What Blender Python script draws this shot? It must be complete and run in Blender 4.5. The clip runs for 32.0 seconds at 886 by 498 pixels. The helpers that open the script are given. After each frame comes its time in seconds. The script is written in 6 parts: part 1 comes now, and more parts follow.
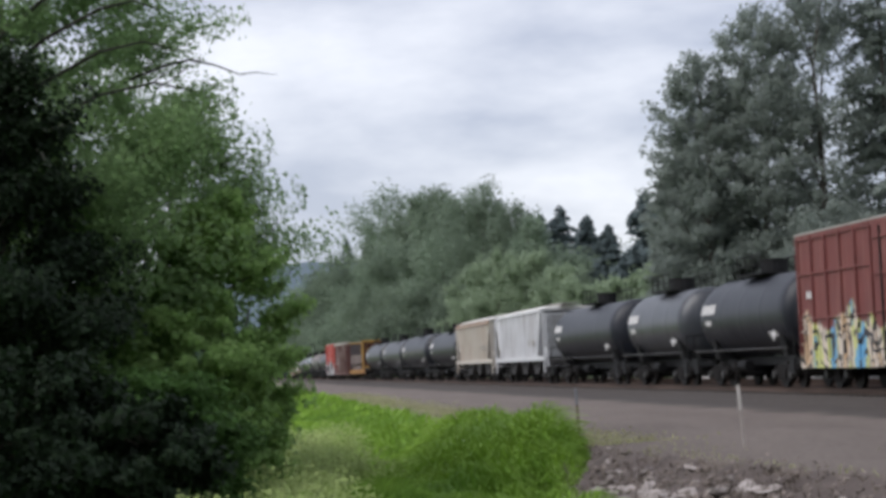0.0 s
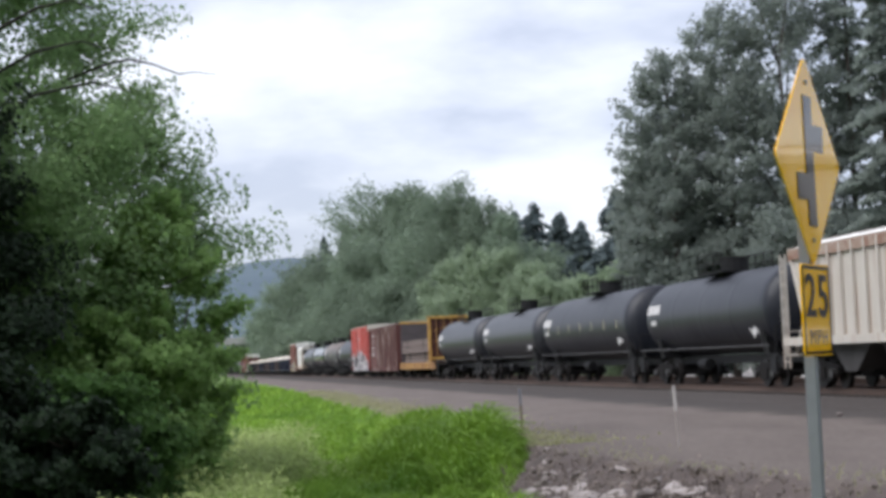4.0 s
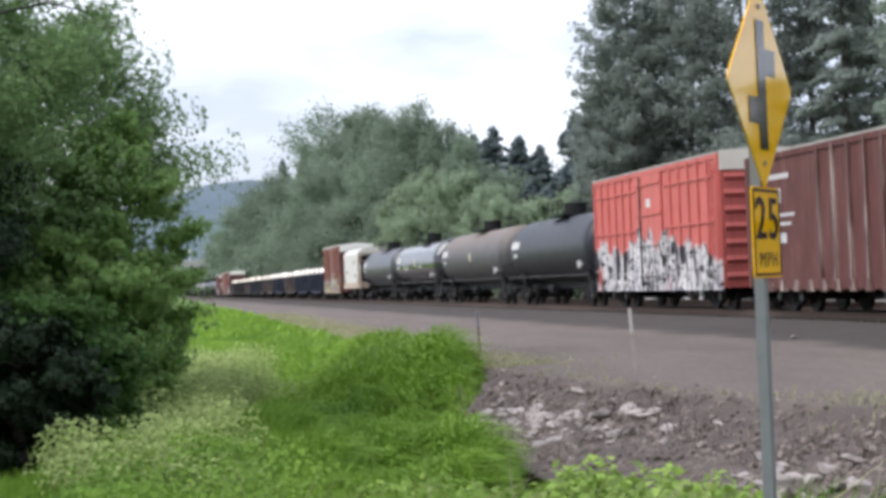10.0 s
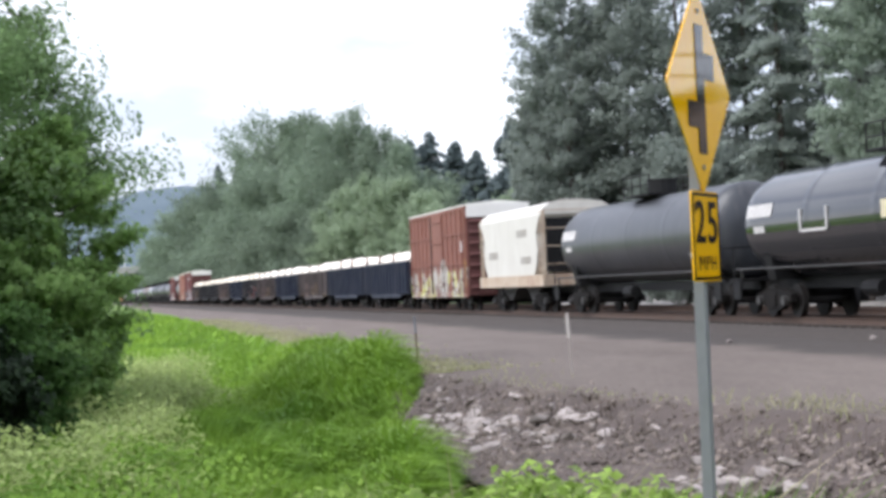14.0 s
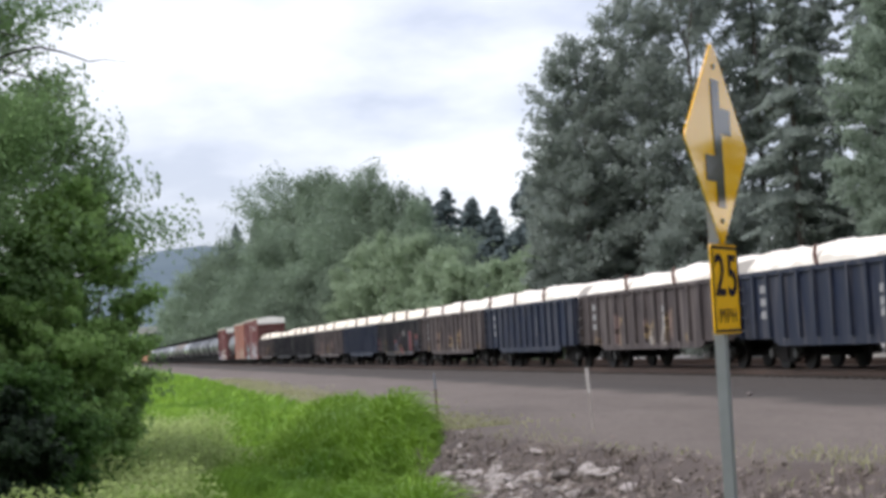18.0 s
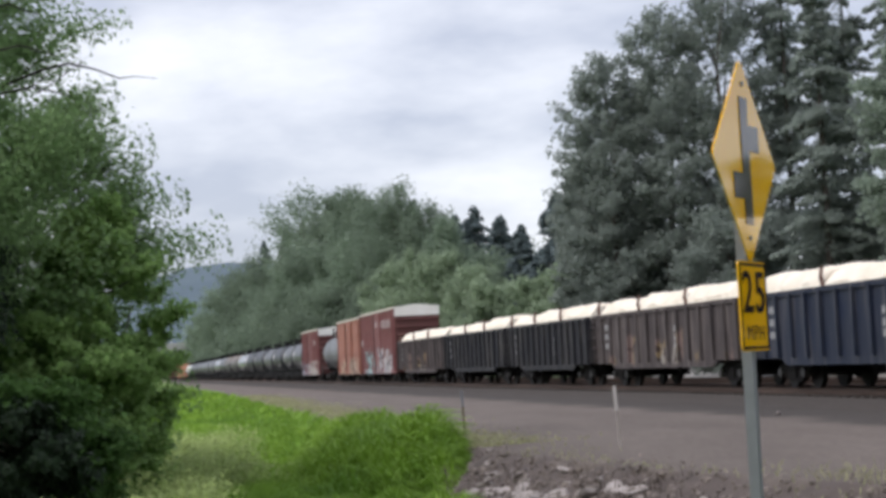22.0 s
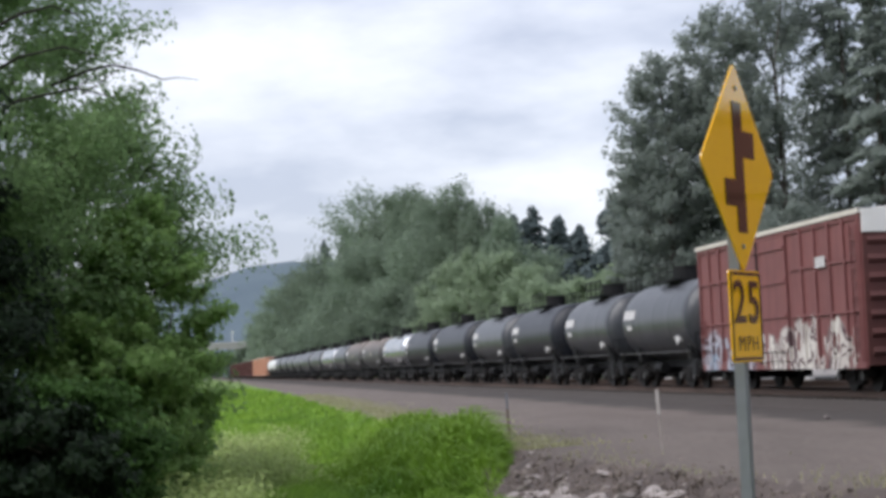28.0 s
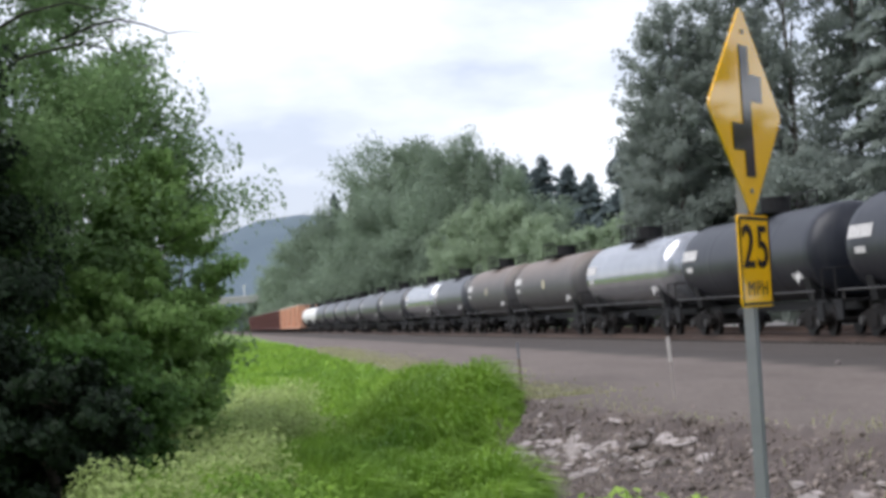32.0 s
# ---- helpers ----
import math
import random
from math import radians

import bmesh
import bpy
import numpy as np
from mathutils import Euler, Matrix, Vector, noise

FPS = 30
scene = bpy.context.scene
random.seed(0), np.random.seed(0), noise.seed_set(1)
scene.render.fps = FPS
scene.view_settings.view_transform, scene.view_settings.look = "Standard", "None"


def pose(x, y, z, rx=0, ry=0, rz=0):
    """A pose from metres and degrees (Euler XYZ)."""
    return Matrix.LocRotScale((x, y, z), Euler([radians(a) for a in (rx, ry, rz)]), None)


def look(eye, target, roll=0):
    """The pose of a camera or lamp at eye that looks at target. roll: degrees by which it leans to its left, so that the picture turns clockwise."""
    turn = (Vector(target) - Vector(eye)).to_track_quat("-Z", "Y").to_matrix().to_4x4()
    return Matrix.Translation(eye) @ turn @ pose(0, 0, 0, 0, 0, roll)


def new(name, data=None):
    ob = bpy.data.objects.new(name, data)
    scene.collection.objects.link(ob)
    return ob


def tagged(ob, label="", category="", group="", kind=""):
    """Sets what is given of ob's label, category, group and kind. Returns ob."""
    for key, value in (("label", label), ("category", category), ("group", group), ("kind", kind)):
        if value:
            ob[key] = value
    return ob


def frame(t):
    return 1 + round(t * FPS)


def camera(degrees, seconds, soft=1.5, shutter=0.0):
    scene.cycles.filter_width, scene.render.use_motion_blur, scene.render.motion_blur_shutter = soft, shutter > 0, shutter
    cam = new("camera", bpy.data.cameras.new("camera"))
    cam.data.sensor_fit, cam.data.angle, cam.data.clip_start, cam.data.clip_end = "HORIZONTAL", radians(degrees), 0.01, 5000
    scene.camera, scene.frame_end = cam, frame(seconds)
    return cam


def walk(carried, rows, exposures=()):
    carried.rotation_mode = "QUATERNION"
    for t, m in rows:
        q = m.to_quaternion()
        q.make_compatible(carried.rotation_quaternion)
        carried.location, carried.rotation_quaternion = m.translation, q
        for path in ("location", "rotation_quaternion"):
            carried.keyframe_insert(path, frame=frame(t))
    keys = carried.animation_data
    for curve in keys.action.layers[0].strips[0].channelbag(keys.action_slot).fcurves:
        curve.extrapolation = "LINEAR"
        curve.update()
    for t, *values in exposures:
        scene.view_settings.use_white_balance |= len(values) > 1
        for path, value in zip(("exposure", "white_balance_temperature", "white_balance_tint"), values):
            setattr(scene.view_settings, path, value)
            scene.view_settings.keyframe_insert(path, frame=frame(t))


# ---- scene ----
# World: y runs along the railway, away from the viewer; x to the right; z = 0 is the top of the rails.
def view(x, y, z, yaw, pitch, roll):
    a, b = radians(yaw), radians(pitch)
    way = Vector((math.sin(a) * math.cos(b), math.cos(a) * math.cos(b), math.sin(b)))
    eye = Vector((x, y, z))
    return look(eye, eye + way, roll)


cam = camera(27.953, 32.0, soft=3.8)
walk(cam, [
    (0.0, view(-0.839, 0.169, 1.166, 7.971, 3.775, -2.368)),
    (0.5, view(-0.829, 0.175, 1.170, 7.568, 4.048, -2.508)),
    (1.0, view(-0.751, 0.162, 1.164, 7.828, 3.433, -2.411)),
    (1.5, view(-0.637, 0.155, 1.165, 10.356, 2.767, -1.739)),
    (1.8, view(-0.537, 0.149, 1.168, 9.751, 2.336, -3.620)),
    (2.0, view(-0.466, 0.144, 1.172, 8.152, 3.179, -2.951)),
    (2.5, view(-0.170, 0.132, 1.198, 9.414, 1.146, -1.188)),
    (2.8, view(-0.154, 0.123, 1.204, 11.404, 2.077, -4.115)),
    (3.0, view(-0.129, 0.112, 1.208, 10.823, 2.290, -4.278)),
    (3.5, view(-0.043, 0.079, 1.224, 8.670, 3.623, -2.449)),
    (5.5, view(0.031, 0.062, 1.223, 9.077, 2.743, -1.636)),
    (5.8, view(0.017, 0.057, 1.222, 12.111, 1.957, -1.927)),
    (6.0, view(0.032, 0.054, 1.225, 13.574, 2.478, -1.509)),
    (6.5, view(0.026, 0.048, 1.220, 14.735, 2.999, -1.182)),
    (7.0, view(0.005, 0.030, 1.204, 10.291, 2.986, -1.722)),
    (7.2, view(-0.010, 0.018, 1.206, 8.102, 2.570, -2.433)),
    (7.5, view(0.003, 0.002, 1.217, 7.247, 2.315, -2.474)),
    (8.0, view(0.007, -0.005, 1.219, 8.435, 2.378, -2.498)),
    (8.5, view(0.008, -0.010, 1.216, 9.159, 2.099, -2.403)),
    (9.0, view(0.003, -0.013, 1.206, 9.032, 1.908, -2.325)),
    (9.5, view(0.002, -0.020, 1.216, 9.502, 1.507, -2.148)),
    (10.0, view(0.007, -0.010, 1.213, 9.806, 1.089, -2.230)),
    (10.5, view(0.016, 0.013, 1.214, 10.320, 0.956, -2.506)),
    (11.0, view(0.016, 0.016, 1.217, 10.753, 0.662, -2.483)),
    (11.5, view(0.028, 0.045, 1.220, 11.317, 0.976, -2.522)),
    (12.0, view(0.010, 0.040, 1.227, 14.258, 0.233, -2.117)),
    (12.5, view(-0.019, 0.028, 1.217, 14.082, 1.164, -1.907)),
    (13.0, view(-0.014, 0.030, 1.221, 11.899, 1.488, -2.283)),
    (13.5, view(0.002, 0.047, 1.217, 11.846, 1.277, -2.395)),
    (15.5, view(-0.018, -0.019, 1.191, 11.961, 1.089, -2.301)),
    (16.0, view(-0.026, -0.030, 1.195, 12.023, 0.690, -1.864)),
    (16.5, view(-0.033, -0.022, 1.197, 11.778, 0.874, -2.323)),
    (17.0, view(-0.043, -0.046, 1.206, 11.400, 2.432, -3.055)),
    (17.5, view(-0.039, -0.049, 1.208, 11.371, 3.157, -3.136)),
    (18.0, view(-0.041, -0.047, 1.206, 11.383, 3.034, -3.106)),
    (18.5, view(-0.043, -0.043, 1.213, 11.396, 3.454, -2.832)),
    (19.0, view(-0.051, -0.045, 1.212, 11.168, 3.740, -2.389)),
    (19.5, view(-0.051, -0.038, 1.207, 11.316, 3.274, -2.135)),
    (20.0, view(-0.061, -0.068, 1.222, 11.234, 3.740, -2.552)),
    (20.5, view(-0.069, -0.089, 1.209, 11.018, 4.440, -2.317)),
    (21.0, view(-0.057, -0.070, 1.197, 10.956, 3.777, -2.549)),
    (21.5, view(-0.051, -0.069, 1.195, 10.676, 3.421, -2.784)),
    (22.0, view(-0.050, -0.081, 1.194, 10.514, 3.650, -2.812)),
    (22.5, view(-0.046, -0.075, 1.188, 10.582, 3.390, -3.141)),
    (23.0, view(-0.046, -0.093, 1.190, 10.775, 3.303, -3.178)),
    (23.2, view(-0.037, -0.097, 1.185, 10.033, 3.129, -3.032)),
    (23.5, view(0.037, -0.102, 1.168, 10.247, 1.398, -3.316)),
    (23.8, view(0.052, -0.118, 1.161, 11.833, -0.106, -4.451)),
    (24.0, view(0.078, -0.132, 1.161, 12.463, 0.531, -5.230)),
    (24.2, view(0.120, -0.144, 1.164, 11.406, 1.452, -4.960)),
    (24.5, view(0.236, -0.159, 1.182, 8.702, 2.280, -1.487)),
    (24.8, view(0.302, -0.169, 1.199, 7.837, 2.253, -1.176)),
    (25.0, view(0.328, -0.177, 1.205, 8.305, 3.381, -1.819)),
    (25.5, view(0.294, -0.197, 1.212, 6.553, 4.788, -1.910)),
    (26.0, view(0.280, -0.199, 1.212, 5.870, 4.139, -2.389)),
    (26.5, view(0.287, -0.175, 1.217, 7.193, 4.071, -2.271)),
    (28.5, view(0.377, 0.065, 1.230, 8.560, 3.316, -2.555)),
    (29.0, view(0.385, 0.088, 1.223, 8.360, 2.745, -2.737)),
    (29.5, view(0.384, 0.072, 1.230, 8.133, 2.654, -2.762)),
    (30.0, view(0.371, 0.042, 1.225, 7.862, 2.466, -2.863)),
    (30.5, view(0.373, 0.043, 1.224, 7.880, 2.968, -3.008)),
    (31.0, view(0.382, 0.064, 1.222, 8.108, 2.871, -3.040)),
    (31.5, view(0.387, 0.067, 1.222, 8.116, 2.779, -3.356)),
    (32.0, view(0.382, 0.058, 1.220, 8.116, 2.172, -3.353)),
], exposures=[(0.0, 0.02, 6350, 13), (1.0, 0.21, 6350, 13), (2.0, 0.31, 6250, 13), (2.5, 0.46, 6250, 13), (3.0, 0.51, 6250, 13), (3.5, 0.26, 6250, 13), (6.0, 0.56, 6250, 13), (7.5, 0.41, 6250, 13), (9.0, 0.46, 6250, 13), (10.0, 0.56, 6250, 13), (12.0, 0.78, 6250, 13), (13.0, 0.76, 6250, 13), (16.0, 0.78, 6250, 13), (17.0, 0.61, 6250, 13), (18.0, 0.36, 6380, 13), (19.0, 0.21, 6380, 13), (22.0, 0.11, 6380, 13), (23.0, 0.16, 6380, 13), (24.0, 0.66, 6250, 13), (25.0, 0.46, 6250, 13), (26.0, 0.01, 6300, 13), (28.5, 0.21, 6300, 13), (29.0, 0.21, 6300, 13), (30.0, 0.36, 6300, 13), (32.0, 0.43, 6300, 13)])

TRACK_X = 19.5
SPEED = 19.509

# ---- light ----
world = bpy.data.worlds.new("overcast_sky")
scene.world = world
world.use_nodes = True
wn, wl = world.node_tree.nodes, world.node_tree.links
wn.clear()
sky = wn.new("ShaderNodeTexSky")
sky.sky_type, sky.sun_disc = "NISHITA", False
sky.sun_elevation, sky.sun_rotation = radians(49), radians(255)
w_co = wn.new("ShaderNodeTexCoord")
w_map = wn.new("ShaderNodeMapping")
w_map.inputs["Scale"].default_value = (3.2, 3.2, 9.0)
w_map.inputs["Location"].default_value = (0.35, 0.1, 0.55)
w_noise = wn.new("ShaderNodeTexNoise")
w_noise.inputs["Scale"].default_value, w_noise.inputs["Detail"].default_value = 1.6, 7
w_noise.inputs["Roughness"].default_value = 0.52
w_ramp = wn.new("ShaderNodeValToRGB")
w_ramp.color_ramp.elements[0].position, w_ramp.color_ramp.elements[0].color = 0.40, (0.53, 0.56, 0.65, 1)
w_ramp.color_ramp.elements[1].position, w_ramp.color_ramp.elements[1].color = 0.68, (1.04, 1.05, 1.07, 1)
w_cloud, w_blue, w_add, w_out = (wn.new("ShaderNodeBackground"), wn.new("ShaderNodeBackground"),
                                 wn.new("ShaderNodeAddShader"), wn.new("ShaderNodeOutputWorld"))
w_cloud.inputs["Strength"].default_value, w_blue.inputs["Strength"].default_value = 0.83, 0.03
wl.new(w_co.outputs["Generated"], w_map.inputs["Vector"])
wl.new(w_map.outputs["Vector"], w_noise.inputs["Vector"])
wl.new(w_noise.outputs["Fac"], w_ramp.inputs["Fac"])
wl.new(w_ramp.outputs["Color"], w_cloud.inputs["Color"])
wl.new(sky.outputs["Color"], w_blue.inputs["Color"])
wl.new(w_cloud.outputs[0], w_add.inputs[0])
wl.new(w_blue.outputs[0], w_add.inputs[1])
wl.new(w_add.outputs[0], w_out.inputs["Surface"])
sun = new("sun", bpy.data.lights.new("sun", "SUN"))
sun.data.energy, sun.data.angle, sun.data.color = 2.5, radians(50), (1.0, 0.975, 0.94)
sun.matrix_world = look((0, 0, 60), (52, 14, 0))


# ---- materials ----
def material(name, base, second=None, rough=0.7, metal=0.0, scale=3.0, amount=0.5, bump=0.0, bump_scale=40.0,
             streak=None, streak_amount=0.0, island=0.0, spread=0.0, stretch=(1, 1, 1), spec=0.5, thin=0.0, speckle=0.0, speckle_scale=14.0):
    m = bpy.data.materials.new(name)
    m.use_nodes = True
    n, l = m.node_tree.nodes, m.node_tree.links
    p = n["Principled BSDF"]
    p.inputs["Roughness"].default_value, p.inputs["Metallic"].default_value = rough, metal
    p.inputs["Specular IOR Level"].default_value = spec
    co = n.new("ShaderNodeTexCoord")
    mp = n.new("ShaderNodeMapping")
    mp.inputs["Scale"].default_value = stretch
    l.new(co.outputs["Object"], mp.inputs["Vector"])
    big = n.new("ShaderNodeTexNoise")
    big.inputs["Scale"].default_value, big.inputs["Detail"].default_value = scale, 6
    big.inputs["Roughness"].default_value = 0.65
    l.new(mp.outputs["Vector"], big.inputs["Vector"])
    ramp = n.new("ShaderNodeMapRange")
    ramp.inputs["From Min"].default_value, ramp.inputs["From Max"].default_value = 0.35, 0.68
    ramp.inputs["To Max"].default_value = amount
    l.new(big.outputs["Fac"], ramp.inputs["Value"])
    mix = n.new("ShaderNodeMixRGB")
    mix.inputs["Color1"].default_value = (*base, 1)
    mix.inputs["Color2"].default_value = (*(second or [c * 0.6 for c in base]), 1)
    l.new(ramp.outputs["Result"], mix.inputs["Fac"])
    colour = mix.outputs["Color"]
    if streak:
        sm = n.new("ShaderNodeMapping")
        sm.inputs["Scale"].default_value = (3.0, 3.0, 0.22)
        sn = n.new("ShaderNodeTexNoise")
        sn.inputs["Scale"].default_value, sn.inputs["Detail"].default_value = 1.6, 5
        sr = n.new("ShaderNodeMapRange")
        sr.inputs["From Min"].default_value, sr.inputs["From Max"].default_value = 0.5, 0.72
        sr.inputs["To Max"].default_value = streak_amount
        sx = n.new("ShaderNodeMixRGB")
        sx.inputs["Color2"].default_value = (*streak, 1)
        l.new(co.outputs["Object"], sm.inputs["Vector"])
        l.new(sm.outputs["Vector"], sn.inputs["Vector"])
        l.new(sn.outputs["Fac"], sr.inputs["Value"])
        l.new(sr.outputs["Result"], sx.inputs["Fac"])
        l.new(colour, sx.inputs["Color1"])
        colour = sx.outputs["Color"]
    if speckle:
        fn = n.new("ShaderNodeTexNoise")
        fn.inputs["Scale"].default_value, fn.inputs["Detail"].default_value, fn.inputs["Roughness"].default_value = speckle_scale, 5, 0.75
        fr, fh = n.new("ShaderNodeMapRange"), n.new("ShaderNodeHueSaturation")
        fr.inputs["From Min"].default_value, fr.inputs["From Max"].default_value = 0.3, 0.7
        fr.inputs["To Min"].default_value, fr.inputs["To Max"].default_value = 1 - speckle, 1 + speckle
        l.new(co.outputs["Object"], fn.inputs["Vector"])
        l.new(fn.outputs["Fac"], fr.inputs["Value"])
        l.new(fr.outputs["Result"], fh.inputs["Value"])
        l.new(colour, fh.inputs["Color"])
        colour = fh.outputs["Color"]
    for k, kind, socket in ((island, "ShaderNodeNewGeometry", "Random Per Island"), (spread, "ShaderNodeObjectInfo", "Random")):
        if k:
            hs, mr = n.new("ShaderNodeHueSaturation"), n.new("ShaderNodeMapRange")
            mr.inputs["To Min"].default_value, mr.inputs["To Max"].default_value = 1 - k, 1 + k
            l.new(n.new(kind).outputs[socket], mr.inputs["Value"])
            l.new(mr.outputs["Result"], hs.inputs["Value"])
            l.new(colour, hs.inputs["Color"])
            colour = hs.outputs["Color"]
    l.new(colour, p.inputs["Base Color"])
    if bump:
        fine = n.new("ShaderNodeTexNoise")
        fine.inputs["Scale"].default_value, fine.inputs["Detail"].default_value = bump_scale, 4
        l.new(co.outputs["Object"], fine.inputs["Vector"])
        bp = n.new("ShaderNodeBump")
        bp.inputs["Strength"].default_value, bp.inputs["Distance"].default_value = bump, 0.02
        l.new(fine.outputs["Fac"], bp.inputs["Height"])
        l.new(bp.outputs["Normal"], p.inputs["Normal"])
    if thin:
        tr, ad = n.new("ShaderNodeBsdfTranslucent"), n.new("ShaderNodeMixShader")
        ad.inputs["Fac"].default_value = thin
        l.new(colour, tr.inputs["Color"])
        l.new(p.outputs["BSDF"], ad.inputs[1])
        l.new(tr.outputs["BSDF"], ad.inputs[2])
        l.new(ad.outputs["Shader"], n["Material Output"].inputs["Surface"])
    return m


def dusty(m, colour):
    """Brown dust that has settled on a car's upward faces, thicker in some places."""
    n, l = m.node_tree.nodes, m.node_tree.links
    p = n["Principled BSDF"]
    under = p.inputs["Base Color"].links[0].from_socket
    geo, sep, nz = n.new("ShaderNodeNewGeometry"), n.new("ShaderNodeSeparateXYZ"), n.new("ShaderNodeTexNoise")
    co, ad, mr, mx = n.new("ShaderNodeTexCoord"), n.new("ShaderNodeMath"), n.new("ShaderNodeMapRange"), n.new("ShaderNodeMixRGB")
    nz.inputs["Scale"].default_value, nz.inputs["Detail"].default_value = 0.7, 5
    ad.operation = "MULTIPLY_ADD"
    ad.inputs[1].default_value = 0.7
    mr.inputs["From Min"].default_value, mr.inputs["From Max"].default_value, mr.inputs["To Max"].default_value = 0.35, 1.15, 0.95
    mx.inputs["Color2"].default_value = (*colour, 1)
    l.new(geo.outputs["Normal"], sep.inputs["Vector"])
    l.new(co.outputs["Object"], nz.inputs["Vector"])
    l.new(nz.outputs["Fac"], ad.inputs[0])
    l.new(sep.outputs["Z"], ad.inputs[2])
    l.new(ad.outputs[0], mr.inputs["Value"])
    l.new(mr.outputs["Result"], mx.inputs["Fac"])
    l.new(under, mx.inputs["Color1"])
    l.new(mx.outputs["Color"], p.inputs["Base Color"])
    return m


def spray(m, low, high, fills, line=(0.03, 0.03, 0.035), scale=1.5, cover=0.6, rag=0.8, seed=0.0, zones=()):
    """Sprayed lettering on a painted side: ragged filled shapes crossed by dark outlines. zones: pieces of their own, as (start, end, top, colours)."""
    n, l = m.node_tree.nodes, m.node_tree.links
    p = n["Principled BSDF"]
    under = p.inputs["Base Color"].links[0].from_socket
    co = n.new("ShaderNodeTexCoord")
    sep = n.new("ShaderNodeSeparateXYZ")
    l.new(co.outputs["Object"], sep.inputs["Vector"])

    def field(sy, sz, size, detail, warp, k):
        mp = n.new("ShaderNodeMapping")
        mp.inputs["Location"].default_value = (seed + k * 3.7, seed * 1.3 + k * 7.1, k * 1.9)
        mp.inputs["Scale"].default_value = (0, sy, sz)
        nz = n.new("ShaderNodeTexNoise")
        nz.inputs["Scale"].default_value, nz.inputs["Detail"].default_value, nz.inputs["Distortion"].default_value = size, detail, warp
        l.new(co.outputs["Object"], mp.inputs["Vector"])
        l.new(mp.outputs["Vector"], nz.inputs["Vector"])
        return nz.outputs["Fac"]

    def span(value, a, b, c=0.0, d=1.0):
        r = n.new("ShaderNodeMapRange")
        for key, q in (("From Min", a), ("From Max", b), ("To Min", c), ("To Max", d)):
            r.inputs[key].default_value = q
        l.new(value, r.inputs["Value"])
        return r.outputs["Result"]

    def calc(op, a, b):
        r = n.new("ShaderNodeMath")
        r.operation = op
        for k, q in enumerate((a, b)):
            if isinstance(q, float):
                r.inputs[k].default_value = q
            else:
                l.new(q, r.inputs[k])
        return r.outputs[0]

    def lay(colour, mask, below):
        mx = n.new("ShaderNodeMixRGB")
        if isinstance(colour, tuple):
            mx.inputs["Color2"].default_value = (*colour, 1)
        else:
            l.new(colour, mx.inputs["Color2"])
        l.new(mask, mx.inputs["Fac"])
        l.new(below, mx.inputs["Color1"])
        return mx.outputs["Color"]

    if zones:
        out = under
        ridge = n.new("ShaderNodeMath")
        ridge.operation = "ABSOLUTE"
        l.new(calc("SUBTRACT", field(1.1, 0.75, scale * 0.55, 1.2, 1.4, 4), 0.5), ridge.inputs[0])
        bold = span(ridge.outputs[0], 0.055, 0.035)
        tone, gap = field(1.3, 0.45, 1.1, 2, 0.6, 3), field(1.0, 0.5, 1.2, 3, 0.8, 5)
        wave = field(1.0, 0.0, 1.1, 3, 0.0, 1)
        for a, b, tall, colours in zones:
            side = calc("ADD", sep.outputs["Y"], span(field(0.3, 1.0, 1.5, 2, 0.0, 6), 0.3, 0.7, -0.4, 0.4))
            mask = calc("MULTIPLY", span(side, a - 0.1, a + 0.1), span(side, b + 0.1, b - 0.1))
            mask = calc("MULTIPLY", mask, span(calc("SUBTRACT", span(wave, 0.3, 0.7, tall - rag, tall + rag), sep.outputs["Z"]), 0.0, 0.12))
            mask = calc("MULTIPLY", mask, span(gap, 0.66 - 0.32 * cover, 0.70 - 0.32 * cover))
            out = lay(lay(colours[1], span(tone, 0.47, 0.5), lay(colours[0], mask, out)), mask, out)
            out = lay(line, calc("MULTIPLY", mask, bold), out)
        l.new(out, p.inputs["Base Color"])
        return m
    top = span(field(1.0, 0.0, 0.7, 3, 0.0, 1), 0.3, 0.7, high - rag, high + rag)
    inside = calc("MULTIPLY", span(calc("SUBTRACT", top, sep.outputs["Z"]), 0.0, 0.12), span(sep.outputs["Z"], low - 0.04, low + 0.04))
    patch = calc("MULTIPLY", inside, span(field(1.0, 0.4, 0.9, 3, 0.6, 2), 0.66 - 0.32 * cover, 0.70 - 0.32 * cover))
    ramp = n.new("ShaderNodeValToRGB")
    ramp.color_ramp.interpolation = "CONSTANT"
    for k, c in enumerate(fills):
        e = ramp.color_ramp.elements[k] if k < 2 else ramp.color_ramp.elements.new(0.5)
        e.position, e.color = (0.0 if k == 0 else 0.32 + 0.36 * k / len(fills)), (*c, 1)
    l.new(field(1.3, 0.35, 0.8, 2, 0.4, 3), ramp.inputs["Fac"])
    ridge = n.new("ShaderNodeMath")
    ridge.operation = "ABSOLUTE"
    l.new(calc("SUBTRACT", field(1.1, 0.75, scale * 0.55, 1.2, 1.4, 4), 0.5), ridge.inputs[0])
    stroke = calc("MULTIPLY", patch, span(ridge.outputs[0], 0.05, 0.032))
    out = lay(line, stroke, lay(ramp.outputs["Color"], patch, under))
    l.new(out, p.inputs["Base Color"])
    return m


